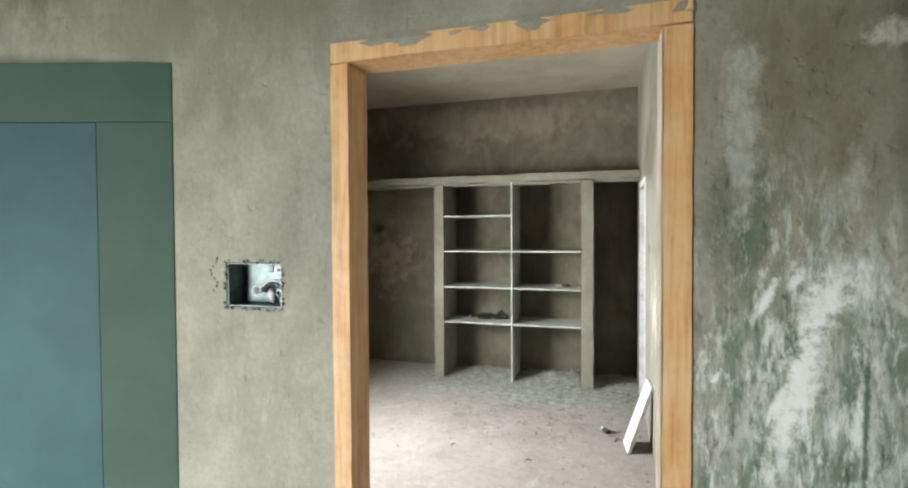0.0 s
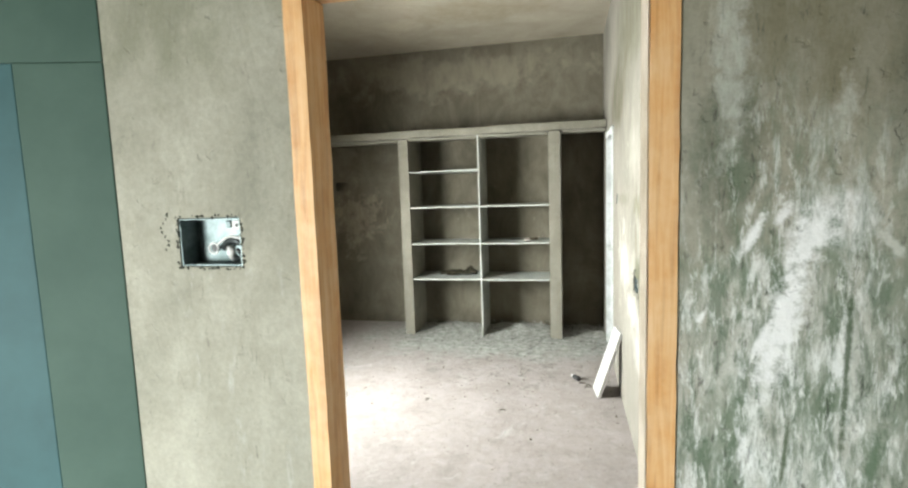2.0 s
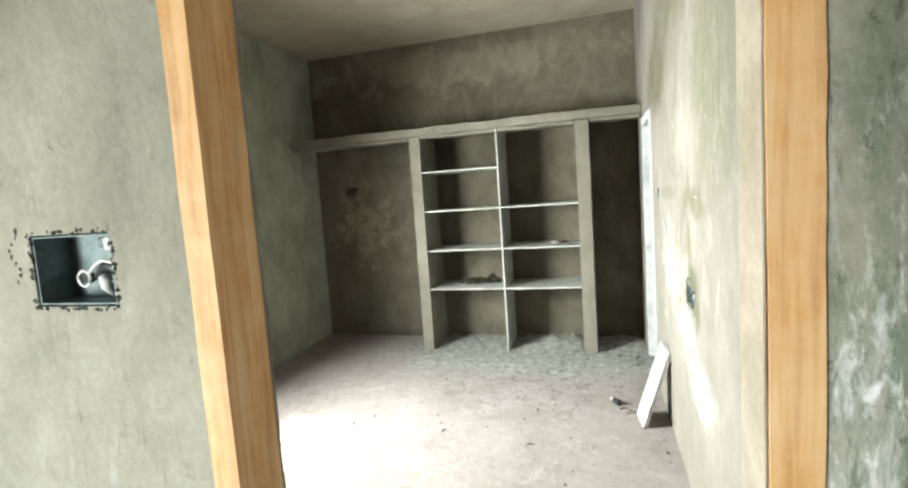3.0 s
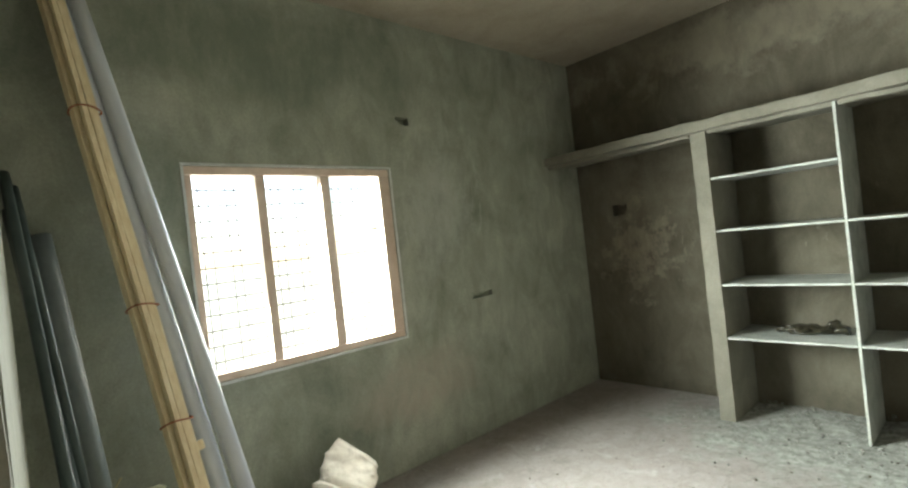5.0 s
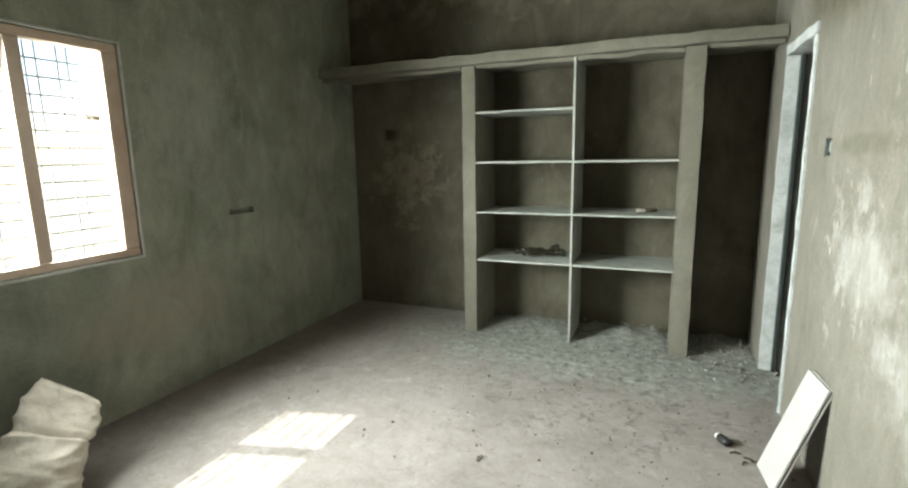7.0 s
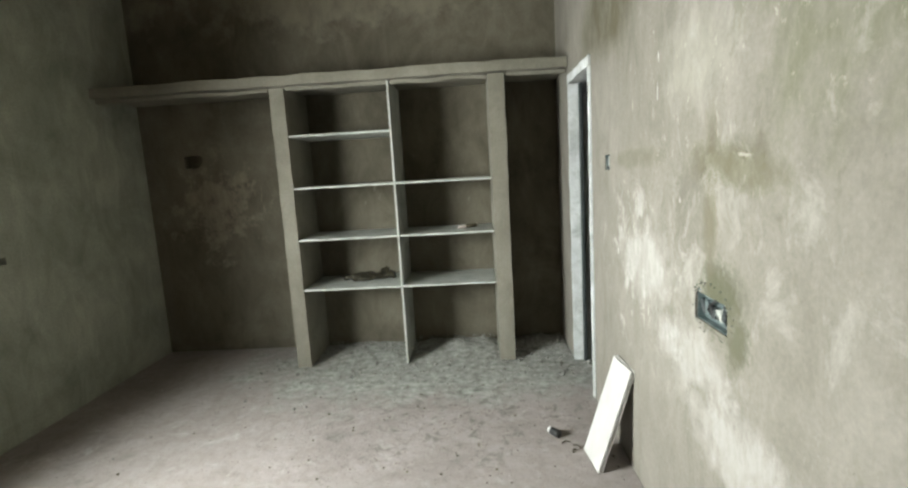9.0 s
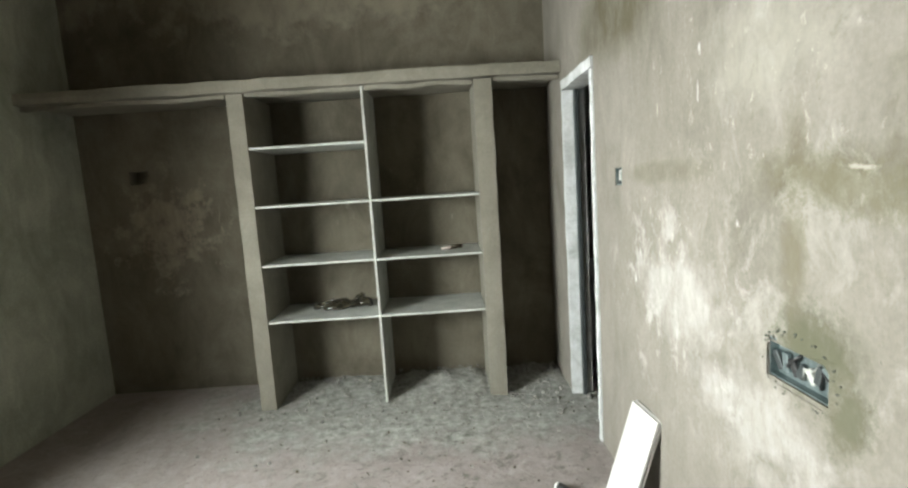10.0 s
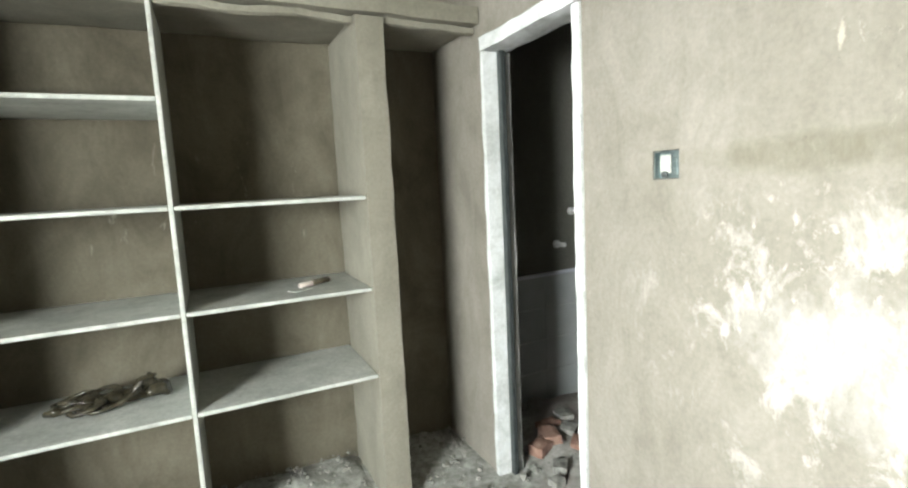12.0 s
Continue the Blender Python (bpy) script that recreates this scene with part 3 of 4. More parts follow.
# Hall walls behind the viewpoint are assumed; they close in the light.
wall("wall_hall_west", "x", -3.0, -3.15, -3.95, 0.02, 0, ZC, [], M_BACK, "plain cement plaster wall of the hall", "wall")
# Opening out of view, assumed so that the hall lamp has a source.
wall("wall_hall_south", "y", -3.7, -3.95, -3.0, 0.905, 0, ZC, [(-2.9, -1.7, 0.03, 2.16, None)], M_BACK, "plain cement plaster wall with an unseen opening assumed for the hall lamp", "wall")
wall("wall_bath_east", "x", 2.0, 2.2, 2.7, 4.6, 0, ZC, [], M_BACK, "bare cement wall of the washroom", "wall")
wall("wall_bath_south", "y", 2.7, 2.58, 0.65, 2.2, 0, ZC, [], M_BACK, "bare cement wall of the washroom", "wall")
wall("wall_bath_north", "y", 4.48, 4.6, 0.65, 2.0, 0, ZC, [], M_BACK, "bare cement wall of the washroom", "wall")
sheet("ground", -400, 400, -400, 400, -0.5, -0.35, M_EARTH, "bare sunlit earth round the house", "ground")
# Unseen slab, assumed from the shallow sun patch and sized to trim it.
sheet("sunshade", -3.78, -3.15, 0.3, 2.8, 2.35, 2.42, M_BACK, "thin concrete slab assumed outside above the window, unseen, trimming the sun patch", "sunshade")

# ---- entrance door frame ----
door = tagged(new("door_1"), "unpainted orange wooden door frame with no leaf", "door frame", kind="structure")
part("jamb", rough_box(-0.548, -0.493, 0.011, 0.128, 0, 2.063, 0.07, 0.002, 1), M_WOOD, door)
part("jamb", rough_box(0.320, 0.383, 0.011, 0.128, 0, 2.063, 0.07, 0.002, 2), M_WOOD, door)
# Added thin slab that carries the painted bright light on this face.
part("lit_face_skim", rough_box(0.3165, 0.3195, 0.016, 0.124, 0.002, 2.06, 0.07, 0.0005, 3), M_JAMBLIT, door, "thin added skim, pale for the brightly lit jamb face")
part("head", rough_box(-0.548, 0.383, 0.011, 0.128, 2.065, 2.122, 0.05, 0.003, 3), M_WOOD, door)

part("plaster_lip", rough_box(-0.552, 0.388, 0.0125, YS + 0.003, 2.088, 2.136, 0.025, 0.005, 20, 16.0), M_HALL, door, "ragged cement plaster lip")

part("plaster_return", rough_box(-0.552, -0.514, 0.13, 0.168, 0.003, 2.125, 0.04, 0.004, 24, 12.0), M_PILLAR, door, "grey cement return")
part("plaster_return", rough_box(0.345, 0.387, 0.13, 0.168, 0.003, 2.125, 0.04, 0.004, 25, 12.0), M_PILLAR, door, "grey cement return")
part("plaster_return", rough_box(-0.514, 0.345, 0.13, 0.168, 2.085, 2.127, 0.04, 0.004, 26, 12.0), M_PILLAR, door, "grey cement return")

# ---- door leaf in the hall ----
hall_door = thing("door_leaf", (-1.118, 0.0295, 0), "dull green door leaf with a flare-tinted panel, standing ajar against the hall wall", "door", turn=17)
part("stile", box(-0.24, 0.0, -0.014, -0.004, 0.006, 1.944, 0.003), M_SAGE, hall_door, "wide grey-green stile")
part("panel", box(-1.12, -0.241, -0.012, -0.005, 0.12, 1.944, 0.003), M_FLARE, hall_door, "sheet panel tinted teal for lens flare")
part("top_rail", box(-1.12, 0.0, -0.014, -0.004, 1.945, 2.13, 0.003), M_SAGE, hall_door)
part("bottom_rail", box(-1.12, -0.241, -0.014, -0.004, 0.006, 0.119, 0.003), M_SAGE, hall_door)

# ---- window ----
win = tagged(new("window_1"), "wide three-light window with a wooden frame and iron grille", "window", kind="structure")
FX0, FX1 = -3.012, -2.950
for y0, y1, nm in ((WY0 + 0.002, 0.932, "stile"), (1.268, 1.322, "mullion"), (1.672, 1.738, "mullion"), (2.108, WY1 - 0.002, "stile")):
    part(nm, box(FX0, FX1, y0, y1, 0.952, 2.022, 0.005), M_WINFRAME, win)
part("sill_rail", box(FX0, FX1, WY0 + 0.002, WY1 - 0.002, WZ0 + 0.002, 0.95, 0.005), M_WINFRAME, win)
part("head_rail", box(FX0, FX1, WY0 + 0.002, WY1 - 0.002, 2.024, WZ1 - 0.002, 0.005), M_WINFRAME, win)
bm = bmesh.new()
for z in (WZ0 + 0.010, WZ1 - 0.010):
    box(-3.130, -3.106, WY0 + 0.003, WY1 - 0.003, z - 0.006, z + 0.006, 0.002, bm)
for y in (WY0 + 0.010, WY1 - 0.010):
    box(-3.130, -3.106, y - 0.006, y + 0.006, WZ0 + 0.0165, WZ1 - 0.0165, 0.002, bm)
grille = part("grille", bm, M_BAR, win, "dark painted iron grille")
for i in range(12):
    z = 0.985 + i * 0.089
    part("bar", tube([(-3.115, WY0 + 0.016, z), (-3.115, WY1 - 0.016, z)], 0.0055, 6), M_BAR, grille)
for y in (1.0, 1.05, 1.15, 1.20, 1.42, 1.47, 1.57, 1.62, 1.84, 1.89, 1.99, 2.04):
    part("bar", tube([(-3.124, y, WZ0 + 0.016), (-3.124, y, WZ1 - 0.016)], 0.0042, 6), M_BAR, grille)
# limewashed plaster rim round the frame
for k, (y0, y1, z0, z1) in enumerate(((WY0 - 0.014, WY0, WZ0, WZ1), (WY1, WY1 + 0.014, WZ0, WZ1), (WY0 - 0.014, WY1 + 0.014, WZ1, WZ1 + 0.014), (WY0 - 0.014, WY1 + 0.014, WZ0 - 0.016, WZ0))):
    part("plaster_rim", rough_box(XW - 0.02, XW + 0.008, y0, y1, z0, z1, 0.04, 0.002, k), M_WHITEPL, win)
latch = part("latch", box(-2.949, -2.944, 1.985, 2.055, 1.660, 1.678, 0.002), M_WINFRAME, win, "small painted window latch")
part("knob", tube([(-2.944, 2.015, 1.669), (-2.930, 2.015, 1.669)], 0.009, 10), M_WINFRAME, latch, smooth=True)

# ---- built-in shelves ----
unit = thing("shelf_unit", (-0.77, 4.2, 0), "built-in cement and stone slab shelf unit with a loft slab", "shelves")
def U(bm):
    bmesh.ops.translate(bm, verts=bm.verts, vec=(0.77, -4.2, 0))
    return bm
part("pillar", U(rough_box(-1.62, -1.51, 3.97, YN - 0.002, 0.002, 2.118, 0.06, 0.004, 4)), M_PILLAR, unit)
part("pillar", U(rough_box(-0.045, 0.075, 3.97, YN - 0.002, 0.002, 2.118, 0.06, 0.004, 5)), M_PILLAR, unit)
part("divider", U(box(-0.766, -0.750, 3.978, YN - 0.002, 0.002, 2.118, 0.003)), M_SHELF, unit)
part("loft_slab", U(rough_box(XW + 0.003, XE - 0.003, 3.95, YN - 0.002, 2.122, 2.2, 0.05, 0.007, 6, 5.0)), M_PILLAR, unit)
for k, (x0, x1) in enumerate(((XW + 0.004, -1.622), (-1.508, -0.768), (-0.748, -0.047), (0.077, XE - 0.004))):
    part("plaster_fillet", U(rough_box(x0, x1, 3.985, 4.03, 2.088, 2.121, 0.03, 0.010, 40 + k, 6.0)), M_PILLAR, unit)
for x0, x1, zz in ((-1.508, -0.768, (0.62, 1.005, 1.395, 1.775)), (-0.748, -0.047, (0.62, 1.005, 1.395))):
    for z in zz:
        part("shelf", U(box(x0, x1, 3.975, YN - 0.002, z - 0.016, z, 0.003)), M_SHELF, unit)

# ---- washroom door frame ----
bath = tagged(new("door_3"), "limewashed cement door surround with no leaf", "door frame", kind="structure")
part("jamb", rough_box(XE - 0.012, 0.648, 3.917, 3.948, 0.002, 2.0, 0.05, 0.004, 8), M_FRAMEPL, bath)
part("jamb", rough_box(XE - 0.012, 0.648, 3.287, 3.325, 0.002, 2.0, 0.05, 0.004, 9), M_FRAMEPL, bath)
part("head", rough_box(XE - 0.012, 0.648, 3.287, 3.948, 2.003, 2.063, 0.05, 0.006, 10), M_FRAMEPL, bath)
part("stop", box(0.575, 0.6, 3.885, 3.915, 0.002, 2.0, 0.003), M_DARKMETAL, bath)

# ---- electrical boxes ----


def metal_box(at, w, h, d, axis, label):
    """An open pressed-steel switch box let into a wall; its mouth faces -y, or -x when turned."""
    ob = thing("switch_box", at, label, "switch box", "switch boxes in the walls", 0 if axis == "y" else -90)
    t = 0.003
    part("back_plate", box(-w / 2, w / 2, d - t, d, -h / 2, h / 2), M_METAL, ob)
    for x0, x1, z0, z1 in ((-w / 2, -w / 2 + t, -h / 2, h / 2), (w / 2 - t, w / 2, -h / 2, h / 2), (-w / 2 + t, w / 2 - t, -h / 2, -h / 2 + t), (-w / 2 + t, w / 2 - t, h / 2 - t, h / 2)):
        part("side_plate", box(x0, x1, 0.003, d - t, z0, z1), M_METAL, ob)
    return ob


b1 = metal_box((-0.821, YS, 1.4355), 0.192, 0.131, 0.074, "y", "open galvanised switch box with loose wires in a plaster wall")
part("knockout_ring", tube([(-0.012 + 0.015 * math.cos(a), 0.03, -0.02 + 0.015 * math.sin(a)) for a in (2 * math.pi * i / 20 for i in range(21))], 0.003, 8), M_WIRE, b1, "pale ring of bent wire", True)
part("knockout", tube([(-0.012, 0.034, -0.02), (-0.012, 0.044, -0.02)], 0.011, 14), M_BLACK, b1)
part("wire", tube([(0.002, 0.03, -0.009), (0.03, 0.024, 0.008), (0.055, 0.018, 0.015), (0.078, 0.02, 0.010), (0.092, 0.03, -0.004)], 0.0035, 8), M_WIRE, b1, "pale loose cable", True)
part("wire", tube([(0.008, 0.045, -0.020), (0.035, 0.035, 0.001), (0.06, 0.028, 0.004), (0.088, 0.03, -0.010)], 0.010, 10), M_DARKMETAL, b1, "dark loose cable", True)
part("wire", tube([(0.036, 0.055, -0.052), (0.042, 0.03, -0.034), (0.05, 0.022, -0.018)], 0.011, 10), M_WIRE, b1, "white cable end", True)
part("wire", tube([(0.066, 0.055, -0.045), (0.068, 0.032, -0.030), (0.064, 0.026, -0.022)], 0.006, 8), M_BLACK, b1, "black cable end", True)
part("lug", box(0.058, 0.086, 0.02, 0.034, 0.034, 0.058, 0.003), M_WIRE, b1)
part("lug", box(0.03, 0.048, 0.03, 0.04, 0.038, 0.058, 0.003), M_METAL, b1)
part("screw", tube([(0.075, 0.018, 0.045), (0.075, 0.028, 0.045)], 0.005, 10), M_BLACK, b1)

b2 = metal_box((XE, 1.7825, 0.995), 0.2, 0.095, 0.028, "x", "open galvanised switch box in a damp cement patch")
tr = random.Random(8)
for k in range(7):
    y = -0.082 + k * 0.027
    bm = box(-0.010, 0.010, -0.006, 0.006, -0.020 - 0.008 * tr.random(), 0.014 + 0.012 * tr.random(), 0.003)
    bm.transform(pose(y, 0.016, tr.uniform(-0.012, 0.012), tr.uniform(-8, 8), tr.uniform(-35, 35), 0))
    part("terminal", bm, (M_DARKMETAL, M_METAL, M_BLACK, M_SHELF)[(0, 1, 2, 0, 3, 0, 1)[k]], b2)
for k in range(3):
    x0 = -0.06 + 0.055 * k
    part("wire", tube([(x0, 0.02, -0.03), (x0 + 0.02, 0.008, -0.005 + 0.01 * k), (x0 + 0.045, 0.012, 0.02 - 0.012 * k), (x0 + 0.05, 0.022, 0.03)], 0.0035, 8), (M_BLACK, M_SHELF, M_BLACK)[k], b2, "loose wire end", True)
b3 = metal_box((XE, 2.945, 1.45), 0.086, 0.076, 0.03, "x", "small square steel socket box let into the plaster")
part("cover", box(-0.03, 0.006, 0.012, 0.018, -0.024, 0.028, 0.002), M_SHELF, b3)
part("terminal", box(-0.02, 0.0, 0.004, 0.012, -0.034, -0.018, 0.003), M_DARKMETAL, b3)
part("cover", box(0.016, 0.036, 0.004, 0.01, -0.028, 0.02, 0.002), M_METAL, b3)


def ragged_patch(name, centre, ry, rz, hole, seed, material, label):
    """A thin skim of newer cement round a box on the east wall."""
    bm = bmesh.new()
    ins, outs = [], []
    for k in range(36):
        a = 2 * math.pi * k / 36
        c_, s_ = math.cos(a), math.sin(a)
        q = min(hole[0] / max(abs(c_), 1e-4), hole[1] / max(abs(s_), 1e-4))
        r = 1 + 0.75 * noise.noise(Vector((c_ * 2.3, s_ * 2.3, seed))) + 0.3 * noise.noise(Vector((c_ * 6, s_ * 6, seed)))
        y1, z1 = c_ * max(ry * r, q * abs(1) + 0.015 if abs(c_) > 0 else 0), s_ * max(rz * r, 0.02)
        ins.append(bm.verts.new((XE - 0.004, centre[0] + c_ * q, centre[1] + s_ * q)))
        outs.append(bm.verts.new((XE + 0.001, centre[0] + y1 + (0.02 if c_ > 0 else -0.02), centre[1] + z1 + s_ * 0.03)))
    for k in range(36):
        n = (k + 1) % 36
        bm.faces.new((ins[k], ins[n], outs[n], outs[k]))
    return tagged(link_mesh(name, bm, material), label, "cement patch", kind="structure")


ragged_patch("trim_cement_patch", (1.7825, 0.985), 0.115, 0.062, (0.102, 0.0505), 3.0, M_EAST, "ragged patch of damp darker cement round a switch box")

# crumbled plaster round the boxes
bm = bmesh.new()
rnd = random.Random(3)
for k in range(90):
    q = k / 90 * 4
    side, t = int(q), q - int(q)
    x, z = ((-0.922 + 0.202 * t, 1.507), (-0.719, 1.365 + 0.142 * t), (-0.922 + 0.202 * t, 1.364), (-0.923, 1.365 + 0.142 * t))[side]
    if noise.noise(Vector((x * 30, z * 30, 2))) > -0.12:
        lump(bm, (x + rnd.uniform(-0.004, 0.004), YS + 0.001, z + rnd.uniform(-0.004, 0.004)), rnd.uniform(0.003, 0.0075), 900 + k, 1.0)
for k in range(9):
    lump(bm, (-0.965 + 0.012 * math.sin(k), YS + 0.001, 1.415 + 0.0125 * k), rnd.uniform(0.003, 0.006), 1200 + k, 1.8)
tagged(link_mesh("trim_chipped_plaster", bm, M_DAMP), "dark chipped plaster round the open switch box", "plaster chips", kind="structure")
bm = bmesh.new()
for k in range(46):
    a = rnd.uniform(0, 6.283)
    e = rnd.uniform(1.0, 1.22)
    lump(bm, (XE - 0.001, 1.7825 + math.cos(a) * 0.112 * e, 0.995 + math.sin(a) * 0.062 * e * 1.15), rnd.uniform(0.002, 0.006), 1500 + k, 1.0)
tagged(link_mesh("trim_cement_crumbs", bm, M_DAMP), "lumpy damp cement crumbs round a switch box", "plaster chips", kind="structure")

# ---- long pipes and battens leaning in the corner ----


def leaning(name, foot, top, radius, material, label, category, group="", hollow=0.003):
    ob = thing(name, foot, label, category, group)
    d = Vector(top) - Vector(foot)
    n = 8
    pts = [d * (k / n) + Vector((0, 0, 0.0)) for k in range(n + 1)]
    for k, p in enumerate(pts):
        s = math.sin(math.pi * k / n) * 0.012
        p.x += s
        p.y += s * 0.4
    shaft = part("pipe", tube(pts, radius, 20, hollow), material, ob, smooth=True)
    lo = pts[0] + (pts[1] - pts[0]).normalized() * 0.02
    hi = lo + d.normalized() * 0.07
    part("socket", tube([lo, hi], radius + 0.004, 20, 0.0035), material, shaft, smooth=True)
    return ob


leaning("pvc_pipe", (-2.36, 0.955, 0.03), (-2.865, 0.47, 2.98), 0.038, M_PVC, "long grey plastic pipe leaning against the wall", "pipe", "grey pipes in the corner")
leaning("pvc_pipe", (-2.42, 0.865, 0.03), (-2.875, 0.405, 2.95), 0.043, M_PVC, "long grey plastic pipe leaning against the wall", "pipe", "grey pipes in the corner")
leaning("pvc_pipe", (-2.62, 0.43, 0.03), (-2.885, 0.285, 1.74), 0.042, M_PVCDULL, "shorter dull grey plastic pipe leaning in the corner", "pipe", "grey pipes in the corner")
for k, (fx, fy, tx, ty, tz) in enumerate(((-1.73, 0.35, -2.89, 0.215, 1.95), (-1.67, 0.33, -2.86, 0.19, 1.85), (-1.61, 0.30, -2.82, 0.19, 2.0))):
    leaning("conduit", (fx, fy, 0.02), (tx, ty, tz), 0.02, M_PVCDARK, "thin dark green-black conduit pipe leaning in the corner", "conduit", "dark conduits")


def batten_bundle(foot, top):
    """Pale sawn battens tied together, leaning on the wall."""
    ob = thing("batten_bundle", foot, "bundle of pale sawn wooden battens tied with rusty wire", "wooden battens")
    d = Vector(top) - Vector(foot)
    q = d.to_track_quat("Z", "Y").to_matrix().to_4x4()
    rnd = random.Random(4)
    for k, (u, v, w, h) in enumerate(((-0.024, 0, 0.022, 0.03), (0.0, 0.006, 0.02, 0.034), (0.023, -0.004, 0.022, 0.028), (-0.01, 0.034, 0.03, 0.022), (0.016, 0.036, 0.018, 0.02))):
        ln = d.length - rnd.uniform(0, 0.25)
        bm = rough_box((u - w / 2) * 1.3, (u + w / 2) * 1.3, (v - h / 2) * 1.15, (v + h / 2) * 1.15, 0.02, ln, 0.09, 0.0022, k * 3.0, 4.0)
        bm.transform(q)
        part("batten", bm, M_BATTEN, ob)
    for t in (0.31, 0.47, 0.76):
        bm = tube([(0.062 * math.cos(a), 0.013 + 0.052 * math.sin(a), t * d.length + 0.006 * math.sin(2 * a)) for a in (2 * math.pi * i / 18 for i in range(19))], 0.004, 6)
        bm.transform(q)
        part("tie_wire", bm, M_TIE, ob, "rusty tie wire")
    bm = box(-0.092, -0.046, -0.012, 0.012, d.length * 0.262, d.length * 0.275, 0.004)
    bm.transform(q)
    part("peg", bm, M_BATTEN, ob)
    return ob


batten_bundle((-2.17, 0.725, 0.0), (-2.86, 0.385, 2.95))

# ---- sacks ----


def sack_mesh(axis, widths, depths, side, seed, fold=0.02, n=56, m=48, tilt=0.0, square=0.8):
    """A limp filled sack: an oval section swept along a bent axis, with folds."""
    bm = bmesh.new()
    pts = [Vector(p) for p in axis]
    rows = []
    flat = Vector(side).normalized()
    for i in range(n + 1):
        f = i / n * (len(pts) - 1)
        k = min(int(f), len(pts) - 2)
        t = f - k
        t2 = t * t * (3 - 2 * t)
        p = pts[k].lerp(pts[k + 1], t)
        d = (pts[k + 1] - pts[k]).normalized()
        w = widths[k] + (widths[k + 1] - widths[k]) * t2
        h = depths[k] + (depths[k + 1] - depths[k]) * t2
        side = (flat + Vector((0, 0, tilt * (i / n)))).normalized()
        out = side.cross(d).normalized()
        row = []
        for j in range(m):
            a = 2 * math.pi * j / m
            c_, s_ = math.cos(a), math.sin(a)
            q = p + side * (w * math.copysign(abs(c_) ** square, c_)) + out * (h * math.copysign(abs(s_) ** (square + 0.1), s_))
            g = noise.noise(q * 6 + Vector((seed, 0, 0))) + 0.9 * (0.35 - abs(noise.noise(Vector((q.x * 9, q.y * 9, q.z * 22)) + Vector((seed, 5, 0)))))
            q += (side * c_ + out * s_) * g * fold
            if q.z < 0.004:
                q.z = 0.004
            row.append(bm.verts.new(q))
        rows.append(row)
    for r0, r1 in zip(rows, rows[1:]):
        for j in range(m):
            bm.faces.new((r0[j], r0[(j + 1) % m], r1[(j + 1) % m], r1[j]))
    bm.faces.new(rows[0])
    bm.faces.new(list(reversed(rows[-1])))
    return bm


sack = thing("cement_sack", (-2.6, 1.27, 0), "creased off-white woven sack slumped against the wall under the window", "sack")
sack_body = part("body", sack_mesh([(0.05, -0.02, 0.0), (0.035, 0.02, 0.06), (0.005, 0.085, 0.15), (-0.02, 0.15, 0.215), (-0.03, 0.175, 0.235)],
     [0.25, 0.205, 0.175, 0.155, 0.13], [0.02, 0.075, 0.09, 0.07, 0.03], (0.79, 0.61, 0), 2.0, 0.03, tilt=-0.3), M_SACK, sack, smooth=True)
part("corner", sack_mesh([(-0.13, -0.16, 0.004), (-0.155, -0.185, 0.012), (-0.185, -0.21, 0.012), (-0.20, -0.22, 0.006)], [0.05, 0.055, 0.035, 0.008], [0.02, 0.03, 0.018, 0.004], (0.61, -0.79, 0), 4.0, 0.012, 16, 20), M_SACK, sack_body, "flattened bottom corner", True)
part("tie", tube([(0.125 * math.cos(a) * 0.79 - 0.022 - 0.052 * math.sin(a) * 0.3, 0.125 * math.cos(a) * 0.61 + 0.165 - 0.052 * math.sin(a), 0.225 - 0.04 * math.cos(a) + 0.02 * math.sin(a)) for a in (2 * math.pi * i / 24 for i in range(25))], 0.006, 6), M_SACK, sack, "crumpled gather below the mouth", True)
part("folded_mouth", sack_mesh([(-0.01, 0.15, 0.20), (-0.035, 0.20, 0.245), (-0.07, 0.265, 0.305), (-0.10, 0.31, 0.35), (-0.112, 0.33, 0.372)],
     [0.11, 0.155, 0.165, 0.15, 0.135], [0.03, 0.06, 0.05, 0.03, 0.008], (0.79, 0.61, -0.3), 5.5, 0.026, tilt=-0.35), M_SACK, sack, "folded-over mouth of the sack", True)
part("hem", tube([(-0.15, -0.17, 0.012), (-0.05, -0.105, 0.014), (0.06, -0.035, 0.012), (0.16, 0.06, 0.014), (0.245, 0.13, 0.011)], 0.010, 8), M_SACK, sack_body, "stitched hem", True)

bag = thing("yellow_bag", (-2.335, 0.40, 0), "upright cream and yellow plastic bag with a torn rim", "bag")
part("body", sack_mesh([(0.0, 0.0, 0.0), (0, 0, 0.05), (0.0, 0.0, 0.25), (-0.005, 0.0, 0.50), (-0.005, 0.0, 0.645), (-0.005, 0, 0.682), (-0.008, 0.0, 0.690)],
     [0.15, 0.168, 0.178, 0.172, 0.168, 0.15, 0.12], [0.10, 0.115, 0.125, 0.12, 0.115, 0.10, 0.075], (0.25, 0.97, 0), 8.0, 0.02, square=0.42), M_BAG, bag, smooth=True)
